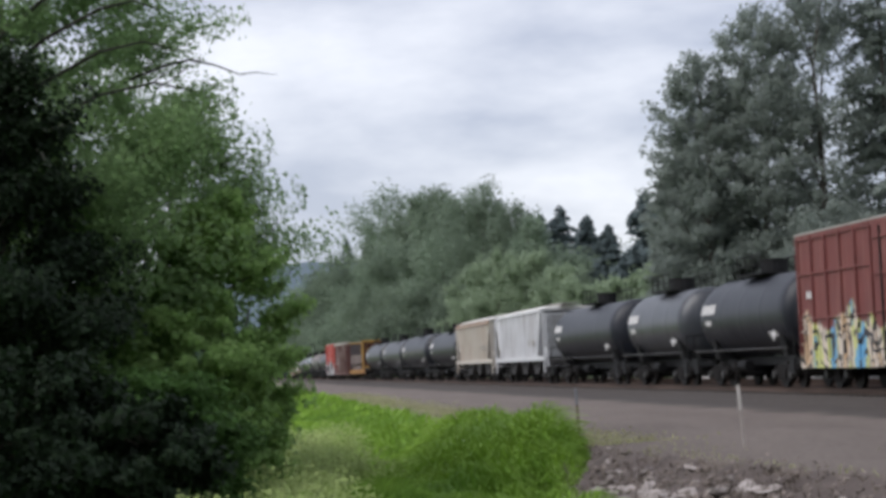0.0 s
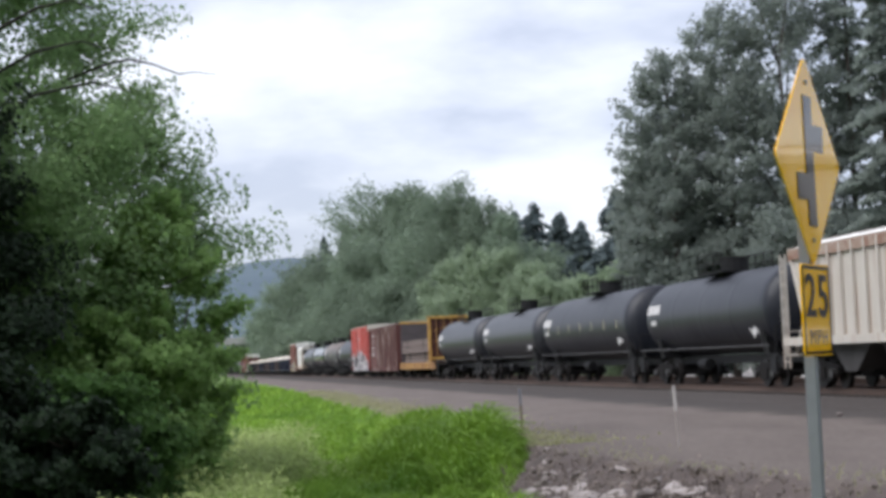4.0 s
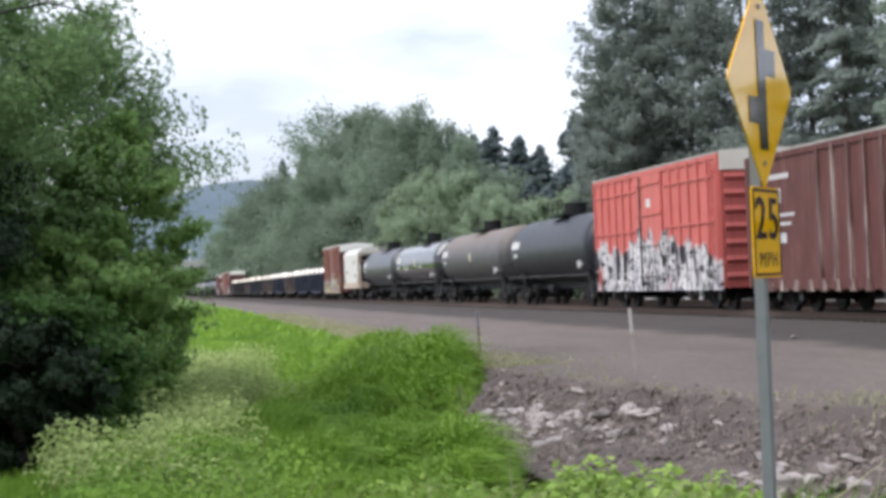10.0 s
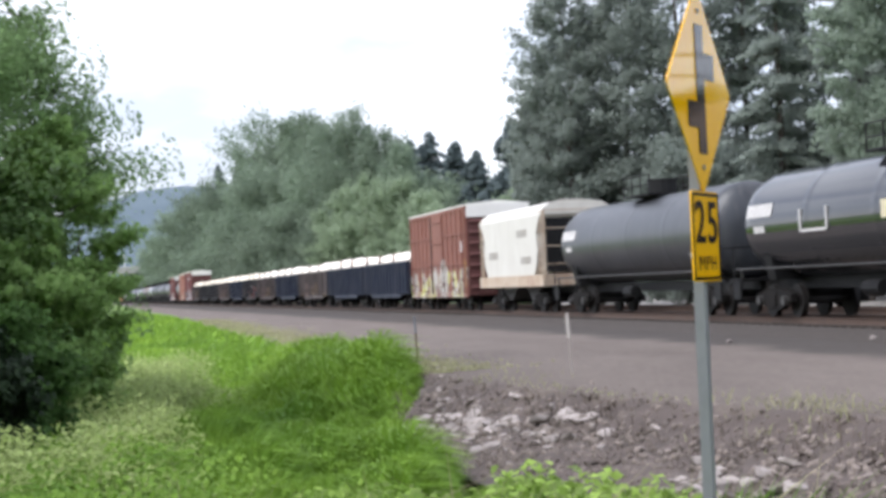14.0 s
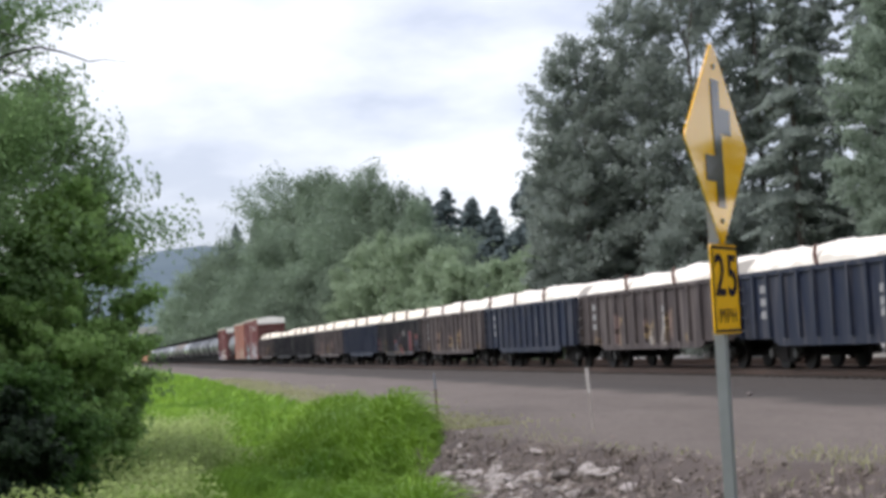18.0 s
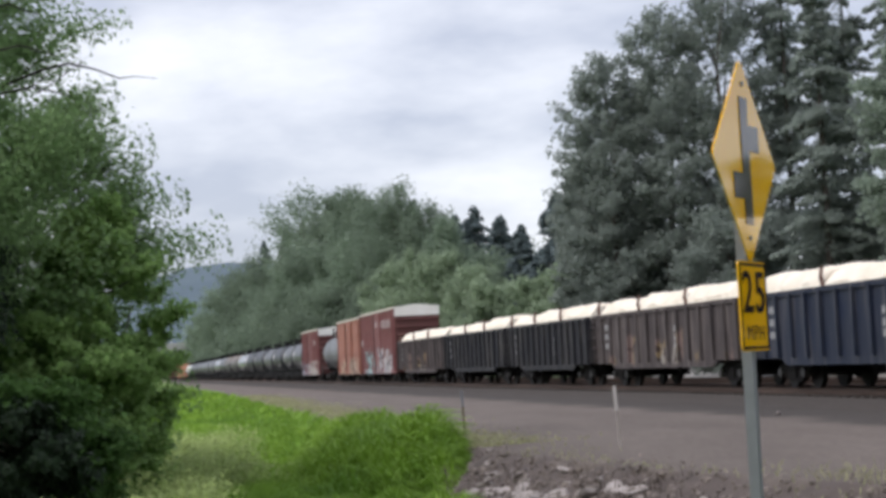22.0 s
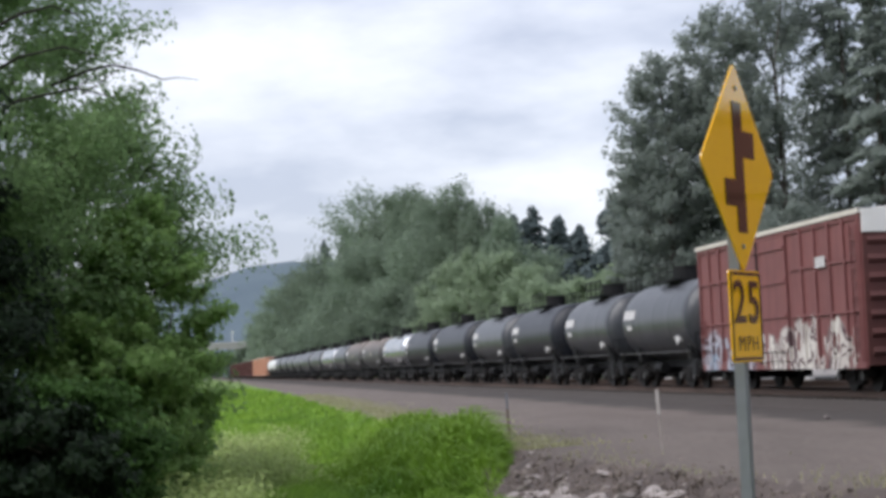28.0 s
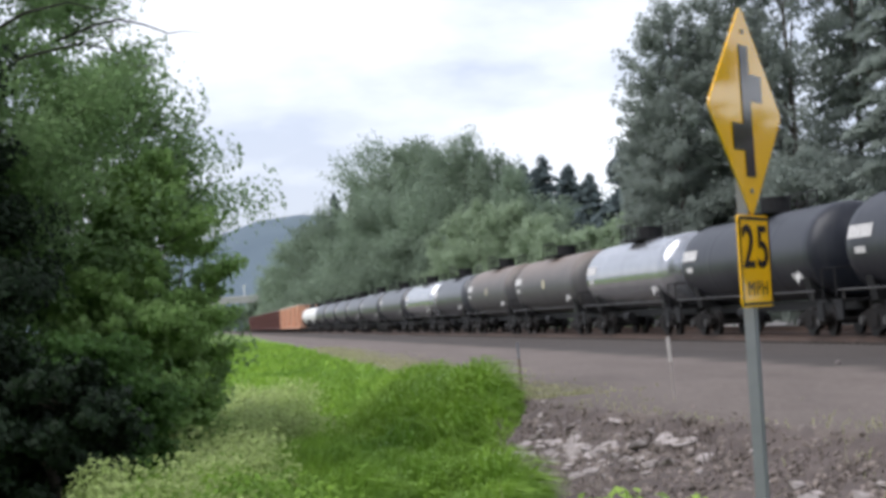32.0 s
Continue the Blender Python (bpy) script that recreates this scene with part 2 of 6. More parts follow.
M = {}
M["black_tank"] = material("black_tank_paint", (0.007, 0.009, 0.015), (0.026, 0.028, 0.035), 0.4, scale=0.55, amount=0.9, bump=0.03, bump_scale=6, streak=(0.045, 0.045, 0.048), streak_amount=0.4, spec=0.32)
M["sooty_tank"] = material("sooty_black_tank_paint", (0.018, 0.020, 0.026), (0.028, 0.029, 0.034), 0.38, scale=0.5, amount=0.8, bump=0.03, bump_scale=6, streak=(0.06, 0.06, 0.062), streak_amount=0.35, spec=0.45)
M["gloss_tank"] = material("glossy_black_tank_paint", (0.016, 0.018, 0.022), (0.026, 0.027, 0.031), 0.1, scale=0.5, amount=0.8, bump=0.008, bump_scale=4, streak=(0.06, 0.06, 0.06), streak_amount=0.3, spec=1.0)
M["patchy_tank"] = material("patchy_worn_grey_tank_paint", (0.06, 0.064, 0.07), (0.26, 0.27, 0.28), 0.5, scale=0.9, amount=0.9, streak=(0.03, 0.03, 0.034), streak_amount=0.6)
M["grey_tank"] = material("weathered_grey_tank_paint", (0.048, 0.052, 0.06), (0.02, 0.022, 0.027), 0.34, scale=0.5, amount=0.8, bump=0.03, bump_scale=6, streak=(0.12, 0.115, 0.115), streak_amount=0.4)
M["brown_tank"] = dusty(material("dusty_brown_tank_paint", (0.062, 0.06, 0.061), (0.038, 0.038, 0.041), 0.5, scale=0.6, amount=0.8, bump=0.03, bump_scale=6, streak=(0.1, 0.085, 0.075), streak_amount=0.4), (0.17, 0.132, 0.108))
M["silver_tank"] = material("silver_tank_paint", (0.42, 0.43, 0.45), (0.26, 0.265, 0.28), 0.2, metal=0.75, scale=0.6, amount=0.5, bump=0.03, bump_scale=6, streak=(0.12, 0.12, 0.12), streak_amount=0.3)
M["white_tank"] = material("white_tank_paint", (0.7, 0.7, 0.68), (0.45, 0.44, 0.4), 0.5, scale=0.8, amount=0.6)
M["steel"] = material("dark_bogie_steel", (0.007, 0.007, 0.007), (0.018, 0.014, 0.012), 0.8, scale=4, amount=0.7, bump=0.1, spec=0.2)
M["tread"] = material("grimy_wheel_steel", (0.014, 0.012, 0.011), (0.008, 0.007, 0.007), 0.6, scale=6, amount=0.6, spec=0.3)
M["worn_steel"] = material("worn_bare_steel", (0.085, 0.082, 0.08), (0.04, 0.038, 0.037), 0.5, metal=0.5, scale=6, amount=0.7)
M["fitting"] = material("black_fittings", (0.008, 0.008, 0.009), (0.018, 0.017, 0.017), 0.65, scale=3, amount=0.6, spec=0.25)
M["decal"] = material("faded_white_decal", (0.62, 0.61, 0.6), (0.36, 0.34, 0.33), 0.6, scale=5, amount=0.6)
M["reflector"] = material("faded_reflector_tape", (0.62, 0.56, 0.38), (0.45, 0.4, 0.28), 0.5, scale=5, amount=0.4)
M["red_box"] = spray(material("faded_red_boxcar_paint", (0.53, 0.125, 0.105), (0.42, 0.10, 0.085), 0.65, scale=1.2, amount=0.6, streak=(0.28, 0.07, 0.06), streak_amount=0.4), 0.55, 2.35, [(0.66, 0.63, 0.62), (0.05, 0.045, 0.055), (0.6, 0.58, 0.58), (0.4, 0.36, 0.4), (0.66, 0.63, 0.62)], scale=3.2, cover=1.0, rag=0.9)
M["plain_red"] = material("faded_red_boxcar_end_paint", (0.42, 0.09, 0.075), (0.28, 0.06, 0.055), 0.65, scale=1.2, amount=0.6, streak=(0.2, 0.05, 0.045), streak_amount=0.5)
M["brown_box"] = material("oxide_brown_paint", (0.118, 0.042, 0.036), (0.078, 0.029, 0.026), 0.7, scale=1.2, amount=0.9, streak=(0.24, 0.13, 0.11), streak_amount=0.35, spec=0.3)
M["brown_graf"] = spray(material("oxide_brown_sprayed_paint", (0.215, 0.085, 0.062), (0.15, 0.06, 0.047), 0.7, scale=1.0, amount=0.6, streak=(0.28, 0.16, 0.12), streak_amount=0.4), 0.55, 1.75, [(0.5, 0.45, 0.42), (0.5, 0.5, 0.18), (0.40, 0.38, 0.35), (0.44, 0.47, 0.22), (0.52, 0.47, 0.43)], line=(0.12, 0.065, 0.055), scale=3.0, cover=0.72, rag=0.8, seed=4.0)
M["front_graf"] = spray(material("dark_red_sprayed_paint", (0.17, 0.045, 0.04), (0.11, 0.036, 0.033), 0.7, scale=1.0, amount=0.6, streak=(0.26, 0.13, 0.11), streak_amount=0.4), 0.55, 2.2, [(0.14, 0.36, 0.56), (0.5, 0.52, 0.2), (0.58, 0.5, 0.42), (0.55, 0.4, 0.26)], scale=2.2, cover=0.95, rag=0.5, seed=2.0)
BOX_RED = ((0.2, 0.072, 0.068), (0.14, 0.052, 0.05))
M["blue_graf"] = spray(material("brown_red_sprayed_paint", *BOX_RED, 0.7, scale=1.0, amount=0.6, streak=(0.12, 0.04, 0.04), streak_amount=0.5), 0.55, 2.0, [], line=(0.07, 0.045, 0.055), scale=2.6, cover=0.8, rag=0.55, seed=7.0,
                       zones=((2.6, 6.2, 2.3, ((0.4, 0.58, 0.62), (0.34, 0.53, 0.52))), (0.1, 2.3, 1.8, ((0.2, 0.13, 0.13), (0.3, 0.22, 0.22))), (-6.2, -0.3, 2.3, ((0.55, 0.53, 0.52), (0.42, 0.42, 0.43)))))
M["pale_graf"] = spray(material("rust_red_sprayed_paint", *BOX_RED, 0.7, scale=1.0, amount=0.6, streak=(0.12, 0.04, 0.04), streak_amount=0.5), 0.55, 2.0, [], line=(0.09, 0.05, 0.055), scale=2.6, cover=0.85, rag=0.45, seed=3.0,
                       zones=((1.8, 7.0, 1.8, ((0.3, 0.36, 0.44), (0.4, 0.38, 0.42))), (-6.5, 0.8, 1.9, ((0.6, 0.57, 0.52), (0.5, 0.46, 0.42)))))
M["orange_graf"] = spray(material("orange_brown_sprayed_paint", (0.32, 0.135, 0.095), (0.24, 0.1, 0.07), 0.7, scale=1.0, amount=0.6, streak=(0.2, 0.065, 0.045), streak_amount=0.5), 0.55, 1.7, [], line=(0.08, 0.045, 0.035), scale=3.2, cover=0.75, rag=0.4, seed=11.0,
                         zones=((2.2, 5.6, 1.7, ((0.5, 0.4, 0.28), (0.33, 0.2, 0.14))), (-6.3, -0.2, 1.9, ((0.5, 0.42, 0.34), (0.36, 0.24, 0.17)))))
M["worn_post"] = material("paint_worn_post", (0.115, 0.055, 0.046), (0.075, 0.036, 0.03), 0.7, scale=1.2, amount=0.9, streak=(0.55, 0.47, 0.42), streak_amount=0.95)
M["brown_end"] = material("oxide_brown_end_paint", (0.10, 0.032, 0.028), (0.065, 0.026, 0.024), 0.7, scale=1.0, amount=0.6)
M["orange_end"] = material("bleached_orange_end_paint", (0.58, 0.31, 0.2), (0.44, 0.23, 0.15), 0.7, scale=1.0, amount=0.6)
M["roof_white"] = material("white_roof_paint", (0.82, 0.81, 0.78), (0.66, 0.63, 0.58), 0.6, scale=1.0, amount=0.6)
M["roof_grey"] = material("galvanised_roof", (0.4, 0.38, 0.35), (0.25, 0.2, 0.17), 0.5, metal=0.2, scale=1.0, amount=0.6)
M["hopper_grey"] = material("light_grey_hopper_paint", (0.62, 0.625, 0.64), (0.45, 0.45, 0.46), 0.6, scale=0.8, amount=0.6, streak=(0.24, 0.2, 0.18), streak_amount=0.5)
M["hopper_cream"] = material("cream_hopper_paint", (0.53, 0.495, 0.44), (0.42, 0.38, 0.33), 0.6, scale=0.8, amount=0.6, streak=(0.3, 0.17, 0.11), streak_amount=0.55)
M["hopper_white"] = material("white_hopper_paint", (0.60, 0.585, 0.54), (0.5, 0.475, 0.43), 0.5, scale=0.6, amount=0.6, streak=(0.43, 0.4, 0.35), streak_amount=0.25)
M["hopper_sill"] = material("rust_stained_beige_sill", (0.50, 0.43, 0.34), (0.3, 0.17, 0.1), 0.7, scale=1.6, amount=0.6, streak=(0.25, 0.11, 0.06), streak_amount=0.5)
M["rust_patch"] = material("flaking_rust", (0.19, 0.085, 0.05), (0.42, 0.36, 0.3), 0.85, scale=1.6, amount=1.0, bump=0.2, bump_scale=14)
M["bay"] = material("sooty_grey_hopper_bay", (0.06, 0.057, 0.056), (0.028, 0.026, 0.025), 0.8, scale=1.5, amount=0.8)
M["tan_panel"] = material("pale_tan_panel_paint", (0.62, 0.58, 0.5), (0.5, 0.46, 0.4), 0.6, scale=1.0, amount=0.5)
M["gon_blue"] = material("faded_navy_gondola_paint", (0.013, 0.020, 0.042), (0.024, 0.028, 0.042), 0.6, scale=1.0, amount=0.8, streak=(0.12, 0.115, 0.12), streak_amount=0.6, spec=0.25)
M["gon_black"] = material("black_gondola_paint", (0.012, 0.013, 0.018), (0.028, 0.027, 0.03), 0.65, scale=1.0, amount=0.8, streak=(0.13, 0.12, 0.11), streak_amount=0.6, spec=0.25)
M["gon_rust"] = spray(material("rust_brown_gondola_paint", (0.05, 0.041, 0.042), (0.085, 0.07, 0.067), 0.75, scale=1.0, amount=0.8, streak=(0.22, 0.19, 0.18), streak_amount=0.6, spec=0.25), 0.8, 1.6, [(0.3, 0.275, 0.25), (0.22, 0.16, 0.09), (0.17, 0.12, 0.11)], line=(0.05, 0.035, 0.03), scale=2.6, cover=0.35, rag=0.8, seed=5.0)
M["gon_graf"] = spray(material("black_sprayed_gondola_paint", (0.013, 0.014, 0.019), (0.028, 0.027, 0.03), 0.65, scale=1.0, amount=0.8, streak=(0.13, 0.12, 0.11), streak_amount=0.6, spec=0.25), 0.75, 1.9, [(0.3, 0.29, 0.27), (0.33, 0.22, 0.09), (0.2, 0.08, 0.08), (0.2, 0.22, 0.28)], scale=2.6, cover=0.3, rag=0.5, seed=9.0)
M["gon_stencil"] = material("worn_grey_stencil", (0.36, 0.36, 0.36), (0.16, 0.16, 0.165), 0.7, scale=6, amount=0.9)
M["cover"] = material("white_bulk_load", (0.86, 0.80, 0.72), (0.70, 0.62, 0.53), 0.85, scale=0.9, amount=0.5, bump=0.3, bump_scale=2)
M["cover_cream"] = material("cream_bulk_load", (0.85, 0.78, 0.67), (0.70, 0.60, 0.47), 0.85, scale=1.2, amount=0.7, bump=0.4, bump_scale=2)
M["strap"] = material("rusty_strap", (0.11, 0.05, 0.036), (0.05, 0.03, 0.025), 0.8)
M["yellow"] = material("weathered_yellow_paint", (0.62, 0.37, 0.07), (0.36, 0.18, 0.06), 0.65, scale=1.5, amount=0.8, streak=(0.2, 0.09, 0.045), streak_amount=0.5)
M["rusty_sill"] = material("rusty_yellow_sill_paint", (0.44, 0.25, 0.07), (0.2, 0.095, 0.05), 0.75, scale=1.5, amount=0.9, streak=(0.12, 0.06, 0.04), streak_amount=0.7)
M["bundle"] = material("weathered_brown_boards", (0.155, 0.118, 0.104), (0.10, 0.074, 0.066), 0.85, scale=1.0, amount=0.7, stretch=(1, 0.1, 4))
M["bulkhead_dark"] = material("dark_grey_bulkhead_boards", (0.085, 0.072, 0.075), (0.055, 0.046, 0.047), 0.8, scale=1.0, amount=0.7, stretch=(1, 1, 4))
M["ballast"] = material("brown_ballast", (0.064, 0.052, 0.046), (0.034, 0.028, 0.025), 0.95, scale=9, amount=0.8, bump=0.9, bump_scale=18)
M["yard"] = material("pale_crushed_gravel", (0.29, 0.27, 0.25), (0.22, 0.2, 0.185), 0.95, scale=0.5, amount=0.9, bump=0.6, bump_scale=20, speckle=0.2, speckle_scale=5)
M["soil"] = material("grass_and_soil", (0.125, 0.21, 0.03), (0.085, 0.145, 0.025), 0.95, scale=0.5, amount=0.9, bump=0.8, bump_scale=8)
M["rubble"] = material("rubble_bank_soil", (0.118, 0.093, 0.084), (0.06, 0.047, 0.043), 0.95, scale=2.5, amount=0.9, bump=1.0, bump_scale=9, speckle=0.4, speckle_scale=5)
M["stone"] = material("pale_broken_stone", (0.41, 0.365, 0.345), (0.2, 0.17, 0.155), 0.9, scale=3.0, amount=0.9, bump=0.8, bump_scale=8, spread=0.25)
M["stone_dark"] = material("brown_stone", (0.225, 0.187, 0.165), (0.12, 0.098, 0.085), 0.9, scale=3.0, amount=0.9, bump=0.6, bump_scale=8, island=0.4)
M["stone_brown"] = material("earthy_broken_stone", (0.24, 0.2, 0.18), (0.13, 0.108, 0.097), 0.95, scale=2.0, amount=0.9, bump=0.6, bump_scale=8, spread=0.35)
M["road_gravel"] = material("grey_road_gravel", (0.152, 0.124, 0.107), (0.104, 0.083, 0.071), 0.95, scale=0.45, amount=0.9, bump=0.7, bump_scale=26, stretch=(1, 0.3, 1), speckle=0.32, speckle_scale=7)


def dirt_band(m, x0, x1, colour):
    """Oily brown dirt that thickens towards the rails, with a ragged edge."""
    n, l = m.node_tree.nodes, m.node_tree.links
    p = n["Principled BSDF"]
    under = p.inputs["Base Color"].links[0].from_socket
    co, sep, nz = n.new("ShaderNodeTexCoord"), n.new("ShaderNodeSeparateXYZ"), n.new("ShaderNodeTexNoise")
    nz.inputs["Scale"].default_value, nz.inputs["Detail"].default_value = 0.5, 7
    ad, mr, mx = n.new("ShaderNodeMath"), n.new("ShaderNodeMapRange"), n.new("ShaderNodeMixRGB")
    ad.operation = "MULTIPLY_ADD"
    ad.inputs[1].default_value = 3.0
    mr.inputs["From Min"].default_value, mr.inputs["From Max"].default_value = x0 + 1.5, x1 + 1.5
    mr.inputs["To Max"].default_value = 0.9
    mx.inputs["Color2"].default_value = (*colour, 1)
    l.new(co.outputs["Object"], sep.inputs["Vector"])
    l.new(co.outputs["Object"], nz.inputs["Vector"])
    l.new(nz.outputs["Fac"], ad.inputs[0])
    l.new(sep.outputs["X"], ad.inputs[2])
    l.new(ad.outputs[0], mr.inputs["Value"])
    l.new(mr.outputs["Result"], mx.inputs["Fac"])
    l.new(under, mx.inputs["Color1"])
    l.new(mx.outputs["Color"], p.inputs["Base Color"])
    return m


dirt_band(M["road_gravel"], 14.1, 15.2, (0.044, 0.036, 0.032))
M["rail"] = material("rusty_rail_steel", (0.09, 0.055, 0.04), (0.05, 0.035, 0.03), 0.7, scale=5, amount=0.6)
M["tie"] = material("creosoted_timber", (0.06, 0.048, 0.04), (0.035, 0.03, 0.027), 0.9, scale=3, amount=0.7)
M["bark"] = material("grey_bark", (0.12, 0.1, 0.085), (0.06, 0.05, 0.042), 0.95, scale=3, amount=0.8, bump=0.8, bump_scale=12, stretch=(1, 1, 0.2))
M["leaf_near"] = material("alder_leaves", (0.275, 0.405, 0.178), (0.185, 0.29, 0.122), 0.6, scale=0.3, amount=0.8, island=0.22, spec=0.2, thin=0.66)
M["leaf_shrub"] = material("bright_shrub_leaves", (0.31, 0.46, 0.16), (0.20, 0.32, 0.10), 0.6, scale=0.4, amount=0.8, island=0.25, spec=0.2, thin=0.58)
# Shaded copies of the leaf colour: the thicket's own shade is put into them.
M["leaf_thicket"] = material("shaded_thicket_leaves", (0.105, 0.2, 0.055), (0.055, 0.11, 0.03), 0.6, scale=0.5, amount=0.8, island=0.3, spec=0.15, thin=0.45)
M["leaf_shade"] = material("shade_dark_thicket_leaves", (0.019, 0.037, 0.014), (0.008, 0.016, 0.007), 0.6, scale=0.5, amount=0.8, island=0.45, spec=0.2, thin=0.25)
M["twig"] = material("dark_twig_bark", (0.035, 0.03, 0.026), (0.02, 0.017, 0.015), 0.95, scale=6, amount=0.6)
# Distance haze is put into the fir, cottonwood, wood and conifer leaf colours.
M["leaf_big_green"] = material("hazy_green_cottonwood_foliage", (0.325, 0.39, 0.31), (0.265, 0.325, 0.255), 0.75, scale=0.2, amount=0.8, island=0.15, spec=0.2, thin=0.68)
M["leaf_big"] = material("hazy_fir_and_cottonwood_foliage", (0.335, 0.378, 0.338), (0.275, 0.315, 0.283), 0.75, scale=0.2, amount=0.8, island=0.12, spec=0.2, thin=0.7, spread=0.12)
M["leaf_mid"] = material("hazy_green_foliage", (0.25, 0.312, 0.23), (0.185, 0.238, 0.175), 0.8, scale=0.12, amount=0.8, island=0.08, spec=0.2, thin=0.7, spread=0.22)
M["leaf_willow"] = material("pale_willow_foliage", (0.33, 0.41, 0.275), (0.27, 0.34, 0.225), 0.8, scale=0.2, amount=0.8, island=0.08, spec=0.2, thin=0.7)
M["leaf_conifer"] = material("hazy_blue_green_conifer_needles", (0.17, 0.213, 0.215), (0.13, 0.168, 0.175), 0.8, scale=0.2, amount=0.8, island=0.2, spec=0.2, thin=0.4)
M["grass"] = material("lush_grass", (0.30, 0.465, 0.068), (0.135, 0.26, 0.04), 0.6, scale=0.32, amount=1.0, island=0.2, spec=0.25, thin=0.4)
M["grass_pale"] = material("pale_brush_leaves", (0.47, 0.55, 0.23), (0.28, 0.38, 0.1), 0.7, scale=0.6, amount=0.8, island=0.3, spec=0.25, thin=0.4)
M["dry_tuft"] = material("dry_grass_tufts", (0.40, 0.40, 0.22), (0.31, 0.31, 0.18), 0.8, scale=1, amount=0.7, island=0.2, spec=0.2, thin=0.3)
M["dry_stalk"] = material("dead_brown_stalks", (0.125, 0.1, 0.085), (0.075, 0.06, 0.052), 0.9, scale=2, amount=0.7, island=0.3, spec=0.2)
M["seed_stem"] = material("tan_grass_seed_stems", (0.43, 0.37, 0.25), (0.33, 0.31, 0.16), 0.8, scale=2, amount=0.7, island=0.3, spec=0.2, thin=0.3)
M["deadwood"] = material("pale_lichened_branch", (0.30, 0.30, 0.25), (0.15, 0.14, 0.12), 0.95, scale=4, amount=0.8)
M["weed"] = material("yellow_green_weed_leaves", (0.32, 0.45, 0.095), (0.19, 0.31, 0.06), 0.55, scale=1, amount=0.8, island=0.4, spec=0.3, thin=0.4)
# The hillside's blue is air haze put into its base colour.
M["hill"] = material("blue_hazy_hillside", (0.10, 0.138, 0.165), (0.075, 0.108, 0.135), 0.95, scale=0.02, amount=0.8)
M["sign_yellow"] = material("yellow_sign_sheeting", (1.0, 0.52, 0.001), (0.97, 0.49, 0.001), 0.05, scale=2, amount=0.5, spec=0.7)
M["sign_black"] = material("black_sign_legend", (0.028, 0.014, 0.010), (0.02, 0.011, 0.008), 0.07, scale=4, amount=0.5, spec=0.6)
M["post"] = material("galvanised_post", (0.215, 0.22, 0.245), (0.16, 0.165, 0.185), 0.6, metal=0.1, scale=6, amount=0.6)
M["stake"] = material("survey_stake_wood", (0.16, 0.11, 0.08), (0.1, 0.07, 0.055), 0.9, scale=4, amount=0.6)
M["stake_white"] = material("white_painted_lath", (0.6, 0.57, 0.54), (0.42, 0.38, 0.35), 0.9, scale=4, amount=0.6)
M["stake_pale"] = material("weathered_lath", (0.42, 0.38, 0.35), (0.26, 0.22, 0.2), 0.9, scale=4, amount=0.6)
M["concrete"] = material("pale_concrete", (0.42, 0.41, 0.39), (0.32, 0.31, 0.3), 0.9, scale=1, amount=0.6)


